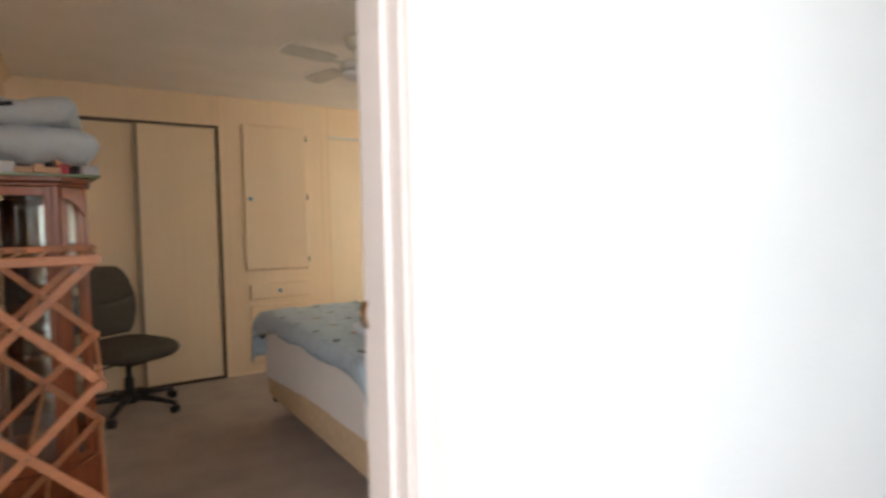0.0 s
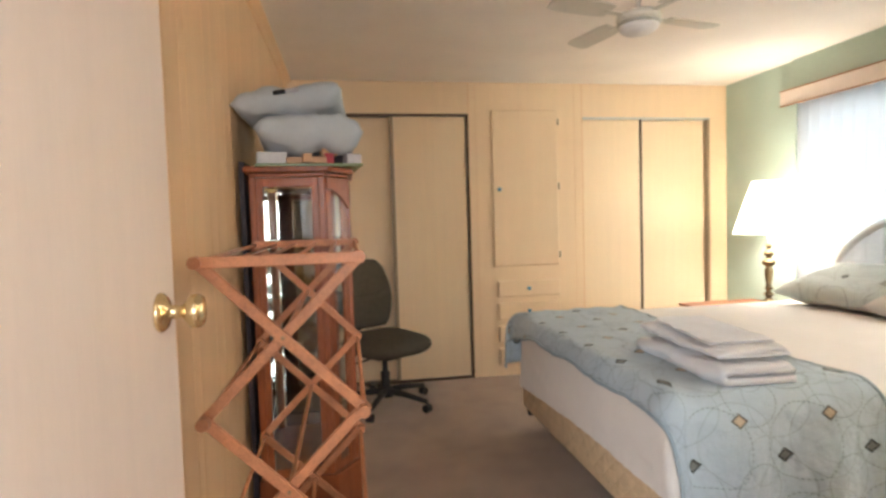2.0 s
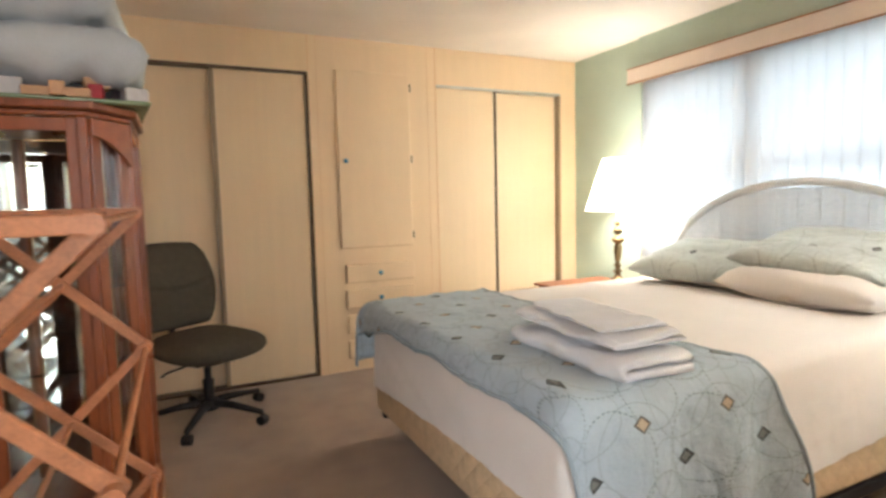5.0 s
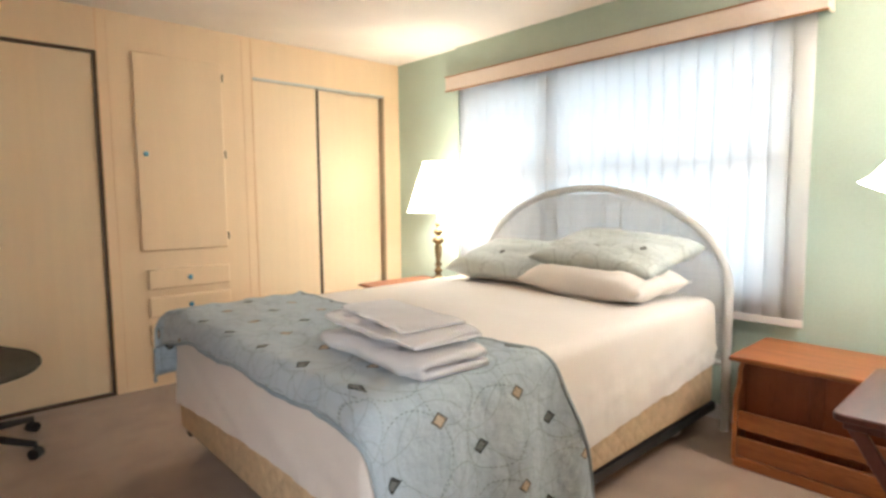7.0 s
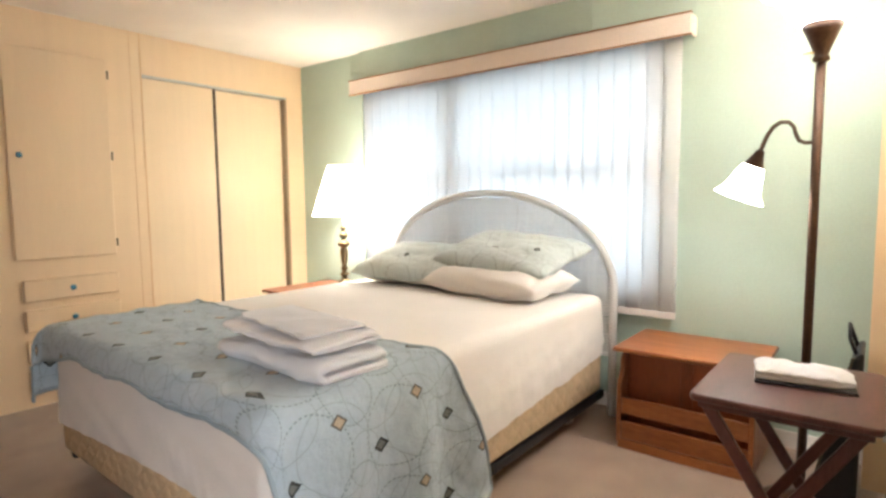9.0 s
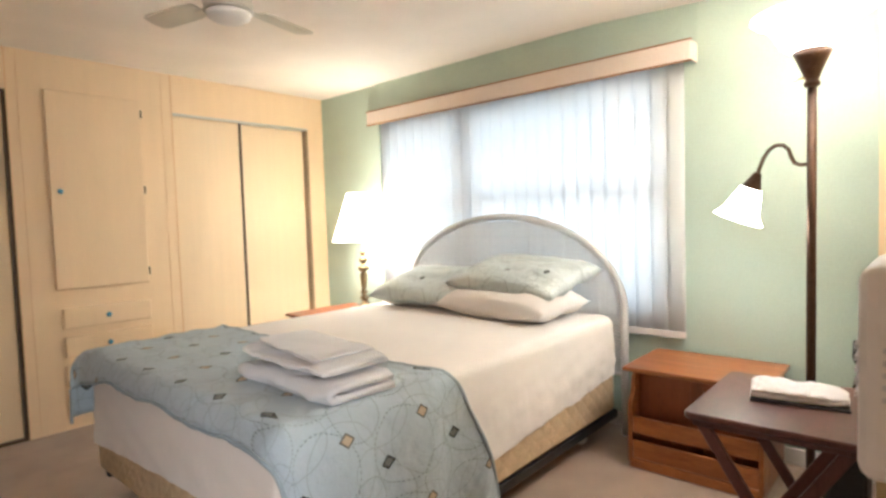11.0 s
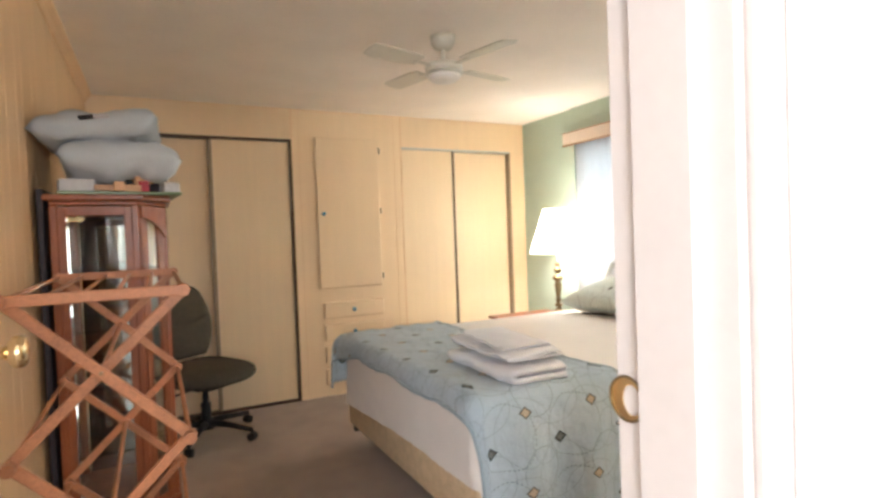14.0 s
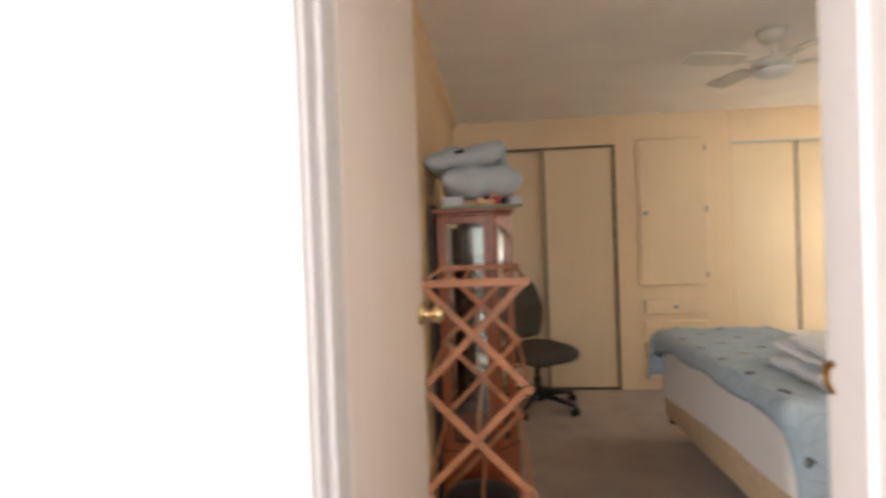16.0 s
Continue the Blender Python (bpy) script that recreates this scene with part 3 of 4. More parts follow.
def folded(lx, ly, h, seed, squash=0.04):
    """A terry towel folded in three: a smooth round fold along the front, the loose layers at the back and ends."""
    b = bmesh.new()
    t = h / 3.0
    f, k = -ly / 2, ly / 2
    prof = [(k - (k - f) * i / 14 - 0.01, 0.0) for i in range(14)]
    prof += [(f + t - t * 1.15 * math.cos(a * math.pi / 10 - math.pi / 2), t + t * math.sin(a * math.pi / 10 - math.pi / 2)) for a in range(1, 10)]
    prof += [(f + t + (k - f - t - 0.02) * i / 14, 2 * t) for i in range(15)]
    prof += [(k - 0.02 + 0.45 * t * math.cos(math.pi / 2 - a * math.pi / 6), 1.5 * t + 0.45 * t * math.sin(math.pi / 2 - a * math.pi / 6)) for a in range(1, 6)]
    prof += [(k - 0.02 - (k - f - 0.03 - 1.6 * t) * i / 12, 1.05 * t) for i in range(13)]
    n = 44
    rows = []
    for i in range(n + 1):
        u = 2 * i / n - 1
        row = []
        for j, (y, z) in enumerate(prof):
            d = j / len(prof)
            w = noise.noise(Vector((u * 2.2 + seed, y * 7, z * 14))) * 0.015 + noise.noise(Vector((u * 6 + seed, y * 20, z * 30 + d * 3))) * 0.006
            end = abs(u) ** 4 * 3.5 if u < 0 else abs(u) ** 8
            over = 1 + 0.03 * noise.noise(Vector((d * 6 + seed, 2.0, 3.0))) + (0.015 * math.sin(d * 9 + seed) if u > 0 else -0.02)
            row.append(b.verts.new((lx / 2 * u * over + w * 0.3, y * (1 - squash * end) + w * 0.9, z * (1 - 1.6 * squash * end) + w * 0.9 * min(1, z / 0.012))))
        rows.append(row)
    for p, q in zip(rows, rows[1:]):
        for j in range(len(prof) - 1):
            b.faces.new((p[j], q[j], q[j + 1], p[j + 1]))
    thicken(b, t * 0.72)
    low = min(v.co.z for v in b.verts)
    b.transform(pose(0, 0, -low))
    return b


def cushion(lx, ly, lz):
    """A rounded-square upholstered pad with a soft edge and a shallow hollow."""
    b = bmesh.new()
    rings, n = [], 40
    for k in range(15):
        a = (k / 14 - 0.5) * math.pi
        s, z = math.cos(a) ** 0.45 if k not in (0, 14) else 0.25, math.sin(a) * lz / 2
        ring = []
        for i in range(n):
            t = 2 * math.pi * i / n
            c, d = math.cos(t), math.sin(t)
            q = (abs(c) ** 3.2 + abs(d) ** 3.2) ** (-1 / 3.2)
            ring.append(b.verts.new((lx / 2 * c * q * s, ly / 2 * d * q * s, z + 0.012 * (c * q * s) ** 2 - 0.02 * max(0, c * q * s) ** 4)))
        rings.append(ring)
    for p, q in zip(rings, rings[1:]):
        for i in range(n):
            b.faces.new((p[i], p[(i + 1) % n], q[(i + 1) % n], q[i]))
    b.faces.new(rings[0][::-1]), b.faces.new(rings[-1])
    return b


# ---- bed ----
BX0, BX1, BY0, BY1, BT = 1.365, 3.435, -2.675, -1.125, 0.674
bed = tagged(empty("bed", pose(0, 0, 0)), "queen bed with cream box spring on a dark metal frame", "bed")
part("mattress", box(BX0 + 0.01, BX1, BY0 + 0.01, BY1 - 0.01, 0.385, BT - 0.012, 0.045, 4), QUILT, bed, smooth=True)
part("box_spring", box(BX0, BX1, BY0 + 0.005, BY1 - 0.005, 0.140, 0.380, 0.030, 3), QUILT, bed, "cream quilted box spring", smooth=True)
bm = bmesh.new()
for a in ((BX0 + 0.03, BX1 + 0.03, BY0 + 0.005, BY0 + 0.04, 0.096, 0.138), (BX0 + 0.03, BX1 + 0.03, BY1 - 0.04, BY1 - 0.005, 0.096, 0.138), (BX0 + 0.06, BX0 + 0.10, BY0 + 0.04, BY1 - 0.04, 0.10, 0.136), (BX1 - 0.2, BX1 - 0.16, BY0 + 0.04, BY1 - 0.04, 0.10, 0.136)):
    box(*a, 0.003, bm=bm)
part("metal_frame", bm, BLACK, bed, "black angle-iron bed frame")
for x in (BX0 + 0.2, BX1 - 0.22):
    for y in (BY0 + 0.10, BY1 - 0.10):
        leg = part("leg", tube([(x, y, 0.102), (x, y, 0.05)], 0.014, 10), BLACK, bed)
        part("caster", tube([(x - 0.014, y, 0.028), (x + 0.014, y, 0.028)], 0.028, 14), CREAMPL, leg, "pale plastic caster")


def sheet_mesh():
    """Fitted sheet: the top and four hanging sides with gathers, its hem rising toward the head on the near side."""
    b = bmesh.new()
    n = 560
    rows = []
    r = 0.05
    x0, x1, y0, y1 = BX0 - 0.004, BX1 + 0.004, BY0 - 0.004, BY1 + 0.004
    per = []
    for i in range(n):
        t = i / n * 4
        k, f = int(t), t - int(t)
        c = [((x0, y1), (x0, y0)), ((x0, y0), (x1, y0)), ((x1, y0), (x1, y1)), ((x1, y1), (x0, y1))][k]
        per.append((c[0][0] + (c[1][0] - c[0][0]) * f, c[0][1] + (c[1][1] - c[0][1]) * f, k, f))
    cx, cy = (x0 + x1) / 2, (y0 + y1) / 2
    for lev in range(16):
        ring = []
        for (x, y, k, f) in per:
            hem = {0: 0.272 + 0.058 * min(1, f * 1.8), 1: max(0.27, 0.205 + 0.155 * f) + 0.008 * noise.noise(Vector((f * 30, 0, 0))), 2: 0.37, 3: 0.30}[k]
            nx, ny = {0: (-1, 0), 1: (0, -1), 2: (1, 0), 3: (0, 1)}[k]
            rr = 0.06
            px, py = min(max(x, x0 + rr), x1 - rr), min(max(y, y0 + rr), y1 - rr)
            d = Vector((x - px, y - py))
            if d.length > rr:
                d = d.normalized() * rr
            x, y = px + d.x, py + d.y
            if lev < 5:
                a = lev / 4 * math.pi / 2
                inset, z = r * (1 - math.sin(a)), BT - r * (1 - math.cos(a))
                x, y, off = cx + (x - cx) * (1 - inset / (x1 - cx)), cy + (y - cy) * (1 - inset / (y1 - cy)), 0.0
            else:
                s = (lev - 4) / 11
                z = BT - r - (BT - r - hem) * s
                ph = f * (2.05 if k in (1, 3) else 1.53)
                slant = ph * 3.4 - z * (14 if k == 1 else -9)
                g = (1 - abs(noise.noise(Vector((slant, k * 7.0, z * 1.2))))) ** 3 * 0.020 + (1 - abs(noise.noise(Vector((slant * 3.6, k * 3.0 + 5, z * 2))))) ** 4 * 0.010
                off = (g * (0.55 if k == 1 else 0.5) + 0.004) * min(1, s * 1.6) ** 1.5
            ring.append(b.verts.new((x + nx * off, y + ny * off, z)))
        rows.append(ring)
    for p, q in zip(rows, rows[1:]):
        for i in range(n):
            b.faces.new((p[i], p[(i + 1) % n], q[(i + 1) % n], q[i]))
    # crowned top
    inner = [[b.verts.new((cx + (v.co.x - cx) * s, cy + (v.co.y - cy) * s, BT + 0.012 * (1 - s) + noise.noise(Vector(((cx + (v.co.x - cx) * s) * 3, (cy + (v.co.y - cy) * s) * 3, 2))) * 0.005)) for v in rows[0]] for s in (0.93, 0.84, 0.72, 0.58, 0.42, 0.26, 0.1)]
    prev = rows[0]
    for ring in inner:
        for i in range(n):
            b.faces.new((prev[i], prev[(i + 1) % n], ring[(i + 1) % n], ring[i]))
        prev = ring
    b.faces.new(prev)
    return b


sheet = tagged(part("bed_sheet", sheet_mesh(), SHEET, None, "", True), "white fitted cotton sheet stretched over the mattress", "bed sheet")


def comforter_mesh():
    b = bmesh.new()
    uvl = b.loops.layers.uv.new("UVMap")
    nu, nv = 60, 110
    top = BT + 0.016
    ey0, ey1, ex = BY0 - 0.012, BY1 + 0.012, BX0 - 0.030
    grid, uvs = [], []

    def fold(d, r):
        """how far out and down a cloth goes, d past the start of a rounded edge"""
        if d <= 0:
            return d, 0.0
        a = min(d / r, math.pi / 2)
        return r * math.sin(a), r * (1 - math.cos(a)) + max(0, d - r * math.pi / 2)
    r = 0.085
    for i in range(nu + 1):
        gu, uu = [], []
        for j in range(nv + 1):
            v = j / nv
            bl = -0.30 + v * (1.53 + 0.30 + 0.58)                      # from the far hem across the bed to the near hem
            hang = 0.100 + 0.075 * max(0, 1 - max(0, bl) / 0.35) + 0.012 * noise.noise(Vector((bl * 4, 8, 0)))   # overhang at the foot
            head = 0.643 + 0.40 * max(0, bl - 1.48) + 0.014 * noise.noise(Vector((bl * 3, 2, 5)))
            al = -hang + (i / nu) * (head + hang)                       # from the foot hem toward the head
            dx, zx = fold(-al + 0.03, r)
            px = ex + al if al > 0.03 else ex + 0.03 - dx * 0.6
            near = bl - 1.53 + r * 0.4
            far = -bl + r * 0.4
            dy, zy = fold(near, r)
            dyf, zyf = fold(far, r)
            py = ey1 - bl
            if near > 0:
                py = ey0 + r * 0.4 - dy * 0.8
            if far > 0:
                py = ey1 - r * 0.4 + dyf * 0.5
                px -= 0.030 * min(1, far / 0.12) * max(0, 1 - max(0, al) / 0.2)
            drop = math.sqrt(zx ** 2 + zyf ** 2)
            if near > 0:                                                 # round the corner like a cone
                a0 = max(0, -al + 0.03)
                d = math.hypot(a0, near)
                out, drop = fold(d, r)
                px = ex + 0.03 - out * 0.7 * a0 / d if a0 > 0 else px
                py = ey0 + r * 0.4 - out * 0.8 * near / d
            w = noise.noise(Vector((al * 5, bl * 5, 1.3))) * 0.016 + noise.noise(Vector((al * 15, bl * 13, 4))) * 0.008
            flare = min(1, drop / 0.25)
            wave = math.sin(px * 21 + 1.0) * 0.020 * flare if near > 0 else 0
            ny = -min(1, near / 0.08) * min(1, max(0, 1 + (al - 0.03) / 0.25)) if near > 0 else 0
            wave2 = math.sin(bl * 13) * 0.006 * min(1, zx / 0.1)
            gu.append(b.verts.new((px - 0.5 * wave2, py + ny * (0.010 + 0.03 * flare + wave), top + abs(w) * 0.9 - drop)))
            uu.append((al - 0.035, bl))
        grid.append(gu), uvs.append(uu)
    for i in range(nu):
        for j in range(nv):
            ids = ((i, j), (i + 1, j), (i + 1, j + 1), (i, j + 1))
            f = b.faces.new([grid[a][c] for a, c in ids])
            for lp, (a, c) in zip(f.loops, ids):
                lp[uvl].uv = uvs[a][c]
    rim = [grid[k][0].co.copy() for k in range(nu + 1)] + [grid[nu][k].co.copy() for k in range(1, nv + 1)] + [grid[k][nv].co.copy() for k in range(nu - 1, -1, -1)] + [grid[0][k].co.copy() for k in range(nv - 1, 0, -1)]
    thicken(b, 0.010)
    return b, rim


comforter = tagged(empty("comforter"), "pale blue comforter with rings and diamonds across the bed foot", "comforter")
cloth, rim = comforter_mesh()
part("quilt_cover", cloth, PRINT, comforter, smooth=True)
part("bound_hem", tube([(p.x, p.y, p.z - 0.003) for p in rim], 0.0068, 8, True), HEM, comforter, "rounded grey-blue bound hem", True)

# headboard: arched frame with woven infill
HX, HC, HW, HS, HTOP = 3.468, -1.895, 0.818, 0.70, 1.226
hb = tagged(empty("headboard"), "white painted wicker headboard with a rounded arch", "headboard")


def arch(hw, rise, z0, k=40):
    return [(HX, HC - hw, 0.0)] + [(HX, HC - hw * math.cos(math.pi * i / k), z0 + rise * math.sin(math.pi * i / k)) for i in range(k + 1)] + [(HX, HC + hw, 0.0)]


part("outer_frame", tube(arch(HW, HTOP - HS, HS), 0.021, 10), WICKER, hb, "arched wrapped outer frame", True)
bm = bmesh.new()
for i in range(150):                                     # wrapping round the frame
    a = i / 149 * math.pi
    c = Vector((HX, HC - (HW - 0.0) * math.cos(a), HS + (HTOP - HS) * math.sin(a)))
    d = Vector((0, (HW) * math.sin(a), (HTOP - HS) * math.cos(a))).normalized()
    s = d.cross(Vector((1, 0, 0)))
    join(bm, tube([c + (Vector((1, 0, 0)) * math.cos(q) + s * math.sin(q)) * 0.0215 + d * q * 0.0012 for q in [k * math.pi / 4 for k in range(9)]], 0.0028, 4))
part("frame_wrapping", bm, WICKER, hb, "wound cane wrapping", True)
z, row = 0.36, 0
while z < HTOP - 0.03:
    hw = (HW - 0.018) if z < HS else (HW - 0.018) * math.sqrt(max(0, 1 - ((z - HS) / (HTOP - HS - 0.016)) ** 2))
    n = max(6, int(hw * 2 / 0.028))
    ph = row % 2 * math.pi
    pts = [(HX + 0.004 * math.sin(math.pi * k / 2 + ph), HC - hw + 2 * hw * k / n, z + 0.0012 * math.sin(k * 1.7 + z * 90)) for k in range(n + 1)]
    part("cane_strand", tube(pts, 0.0047, 5), WICKER, hb, smooth=True)
    z += 0.0105
    row += 1
for k in range(13):
    y = HC + (k - 6) * 0.112
    zt = HS + (HTOP - HS - 0.05) * math.sqrt(max(0.02, 1 - ((y - HC) / (HW - 0.05)) ** 2))
    part("upright_cane", tube([(HX, y, 0.34), (HX, y, zt)], 0.005, 6), WICKER, hb)
part("lower_rail", tube([(HX, HC - HW, 0.34), (HX, HC + HW, 0.34)], 0.014, 8), WICKER, hb)

# pillows on the bed
def bed_pillow(size, m, material, label, seed):
    p = tagged(empty("pillow", m), label, "pillow", "pillows on the bed")
    part("pillowcase", pillow(*size, seed, pinch=0.6, uvs=True, full=4.2), material, p, smooth=True)
    return p


bed_pillow((0.40, 0.66, 0.07), pose(3.20, -1.60, BT + 0.042, 0, -2, 3), SHEET, "white pillow lying flat under a patterned one", 9)
bed_pillow((0.50, 0.76, 0.15), pose(3.18, -1.60, BT + 0.135, -1, -14, 4), PRINT2, "pale green pillow printed with rings and diamonds", 2)
bed_pillow((0.44, 0.76, 0.155), pose(3.09, -2.22, BT + 0.083, 0, -3, -6), SHEET, "plump white pillow lying flat on the sheet", 5)
bed_pillow((0.50, 0.76, 0.135), pose(3.22, -2.22, BT + 0.212, 3, -13, -6), PRINT2, "pale green printed pillow leaning on the headboard", 7)

# towels
T0 = BT + 0.032
stack = ((0.56, 0.27, 0.086, pose(1.650, -2.405, T0 - 0.014, 0, 0, -92), 3, "large folded white bath towel on the comforter"),
         (0.53, 0.27, 0.034, pose(1.660, -2.39, T0 + 0.066, 0, 0, -93), 11, "folded white hand towel on the bath towel"),
         (0.44, 0.24, 0.010, pose(1.685, -2.37, T0 + 0.098, 0, 1, -97), 17, "small crumpled white washcloth on the towels"))
for lx, ly, h, m, sd, lab in stack:
    t = tagged(empty("towel", m), lab, "towel", "towels on the bed")
    part("cloth", folded(lx, ly, h, sd), TOWEL, t, smooth=True)

# ---- nightstands and lamps ----
ns = tagged(empty("nightstand", pose(3.108, -3.462, 0)), "honey oak end table with magazine rack front", "nightstand")
part("top", box(-0.015, 0.45, -0.015, 0.605, 0.468, 0.490, 0.006, 2), OAK, ns)
# sides and rack back take the oak coloured darker for their shade
part("side_panel", box(0.10, 0.435, 0.565, 0.585, 0.03, 0.467, 0.002), OAKV_SHADED, ns)
part("side_panel", box(0.10, 0.435, 0.005, 0.025, 0.03, 0.467, 0.002), OAKV_SHADED, ns)
part("back_panel", box(0.10, 0.115, 0.026, 0.564, 0.04, 0.467), OAKV_SHADED, ns)
for y in (0.565, 0.005):
    b = prism([(0.10, 0.03), (0.0, 0.03), (0.0, 0.30), (0.010, 0.325), (0.032, 0.345), (0.045, 0.37), (0.042, 0.40), (0.046, 0.425), (0.064, 0.445), (0.10, 0.445)], 0, 0.02, 0.002)
    b.transform(Matrix(((1, 0, 0, 0), (0, 0, 1, y), (0, 1, 0, 0), (0, 0, 0, 1))))
    part("scalloped_arm", b, OAK, ns, "curved rack end")
for z0, z1, t in ((0.048, 0.135, 8), (0.170, 0.250, 8)):
    part("front_slat", box(0.004, 0.020, 0.026, 0.564, z0, z1, 0.004), OAK, ns)
part("rack_floor", box(0.02, 0.094, 0.026, 0.564, 0.0455, 0.055), OAK, ns)
part("plinth", box(0.002, 0.43, 0.01, 0.58, 0.0, 0.045, 0.004), OAK, ns)
part("back_stile", box(0.094, 0.0995, 0.27, 0.325, 0.05, 0.466, 0.002), OAKV_SHADED, ns, "middle stile of the rack back")

ns2 = tagged(empty("bedside_table", pose(2.86, -0.82, 0)), "honey oak bedside table beside the closet", "nightstand")
# top in the shade-darkened oak, which holds down the lamp's light on it
part("top", box(0, 0.62, 0, 0.46, 0.540, 0.558, 0.006, 2), OAKV_SHADED, ns2)
part("body", box(0.03, 0.60, 0.03, 0.44, 0.05, 0.539, 0.003), OAKV_SHADED, ns2)
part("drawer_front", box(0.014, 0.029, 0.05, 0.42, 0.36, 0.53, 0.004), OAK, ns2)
part("plinth", box(0.05, 0.58, 0.05, 0.42, 0, 0.05), OAKV_SHADED, ns2)

tl = tagged(empty("table_lamp", pose(3.32, -0.73, 0.559)), "brass table lamp with a lit white shade", "lamp")
part("base", lathe([(0.066, 0), (0.066, 0.014), (0.055, 0.022), (0.058, 0.03), (0.036, 0.045), (0.022, 0.055), (0.020, 0.075)], 28), ANTIQUE, tl, smooth=True)
part("turned_column", lathe([(0.020, 0.075), (0.034, 0.083), (0.034, 0.092), (0.018, 0.104), (0.016, 0.118), (0.028, 0.128), (0.028, 0.136), (0.016, 0.146), (0.020, 0.17), (0.028, 0.225), (0.030, 0.262), (0.022, 0.276), (0.018, 0.284), (0.040, 0.298), (0.046, 0.312), (0.040, 0.326), (0.018, 0.340), (0.016, 0.352), (0.030, 0.362), (0.034, 0.376), (0.028, 0.390), (0.014, 0.402), (0.013, 0.416), (0.022, 0.424), (0.022, 0.434), (0.010, 0.446), (0.009, 0.505)], 24), ANTIQUE, tl, smooth=True)
b = lathe([(0.222, 0.522), (0.104, 0.880)], 40, False)
thicken(b, 0.002)
shade = part("shade", b, SHADE, tl, "lit white empire shade", True)
part("rim", tube([(0.222 * math.cos(a * math.pi / 20), 0.222 * math.sin(a * math.pi / 20), 0.522) for a in range(40)], 0.003, 6, True), SHADE, shade)
part("harp", tube([(0.05 * math.sin(a / 12 * math.pi) * 1.0, 0, 0.505 + 0.36 * a / 12) for a in range(13)], 0.003, 6), ANTIQUE, tl)
part("spider", tube([(-0.104, 0, 0.872), (0.104, 0, 0.872)], 0.003, 6), ANTIQUE, tl)
part("bulb", lathe([(0.012, 0.525), (0.016, 0.555), (0.030, 0.595), (0.026, 0.635), (0.004, 0.65)], 16), FROST, tl, "frosted bulb", True).visible_shadow = False

FX, FY = 3.04, -3.628
fl = tagged(empty("floor_lamp", pose(FX, FY, 0)), "bronze torchiere floor lamp with a side reading arm", "floor lamp")
part("base", lathe([(0.135, 0), (0.138, 0.012), (0.12, 0.024), (0.05, 0.04), (0.02, 0.055)], 32), BRONZE, fl, smooth=True)
part("pole", tube([(0, 0, 0.05), (0, 0, 1.69)], 0.016, 16), BRONZE, fl, smooth=True)
part("bowl_cup", lathe([(0.017, 1.665), (0.027, 1.672), (0.027, 1.684), (0.021, 1.69), (0.030, 1.715), (0.046, 1.755), (0.066, 1.80)], 24), BRONZE, fl, "flared bronze cup", True)
b = lathe([(0.054, 1.797), (0.082, 1.810), (0.105, 1.835), (0.122, 1.868), (0.140, 1.895), (0.165, 1.914), (0.192, 1.928), (0.198, 1.933)], 40, False)
thicken(b, 0.003)
part("glass_bowl", b, BOWL, fl, "lit frosted glass bowl", True)
part("switch", tube([(0, 0, 1.705), (-0.02, 0.055, 1.70)], 0.004, 8), BRASS, fl)
arm = [(0, 0.0, 1.385), (0, 0.035, 1.383), (0, 0.055, 1.392), (0, 0.066, 1.415), (0, 0.074, 1.445), (0, 0.092, 1.463), (0, 0.118, 1.465), (0, 0.142, 1.448), (0, 0.160, 1.418), (0, 0.172, 1.385), (0, 0.180, 1.36)]
part("gooseneck", tube(arm, 0.0075, 10), DARK, fl, "dark curved gooseneck", True)
tilt = Matrix.Translation((0, 0.178, 1.365)) @ pose(0, 0, 0, -158, 0, 0)
sock = part("socket", lathe([(0.012, 0), (0.016, 0.006), (0.020, 0.02), (0.036, 0.062), (0.038, 0.070)], 20), BRONZE, fl, "bronze socket cup", True, tilt)
b = lathe([(0.036, 0.066), (0.044, 0.09), (0.058, 0.14), (0.066, 0.165), (0.085, 0.19), (0.092, 0.195)], 32, False)
thicken(b, 0.003)
part("reading_shade", b, FROST, fl, "lit frosted bell shade", True, tilt)

# ---- tray table ----
tt = tagged(empty("tray_table", pose(2.21, -3.862, 0)), "dark mahogany folding tray table with crossed legs", "tray table")
c = 0.022
part("top", prism([(c, 0), (0.53 - c, 0), (0.53 - 0.3 * c, 0.3 * c), (0.53, c), (0.53, 0.44 - c), (0.53 - 0.3 * c, 0.44 - 0.3 * c), (0.53 - c, 0.44), (c, 0.44), (0.3 * c, 0.44 - 0.3 * c), (0, 0.44 - c), (0, c), (0.3 * c, 0.3 * c)], 0.620, 0.640, 0.004), MAHOG, tt)
for x in (0.03, 0.435):
    part("top_rail", box(x, x + 0.02, 0.02, 0.42, 0.595, 0.621, 0.003), MAHOG, tt)
for x, o in ((0.055, 0.0), (0.41, 0.0)):
    part("leg", slat((x, 0.40, 0.60), (x, 0.03, 0.0), 0.034, 0.018, (1, 0, 0)), MAHOG, tt)
for x in (0.076, 0.389):
    part("leg", slat((x, 0.04, 0.60), (x, 0.41, 0.0), 0.034, 0.018, (1, 0, 0)), MAHOG, tt)
part("stretcher", slat((0.064, 0.09, 0.10), (0.40, 0.09, 0.10), 0.025, 0.016, (0, 1, 0)), MAHOG, tt)
part("stretcher", slat((0.085, 0.35, 0.10), (0.38, 0.35, 0.10), 0.025, 0.016, (0, 1, 0)), MAHOG, tt)
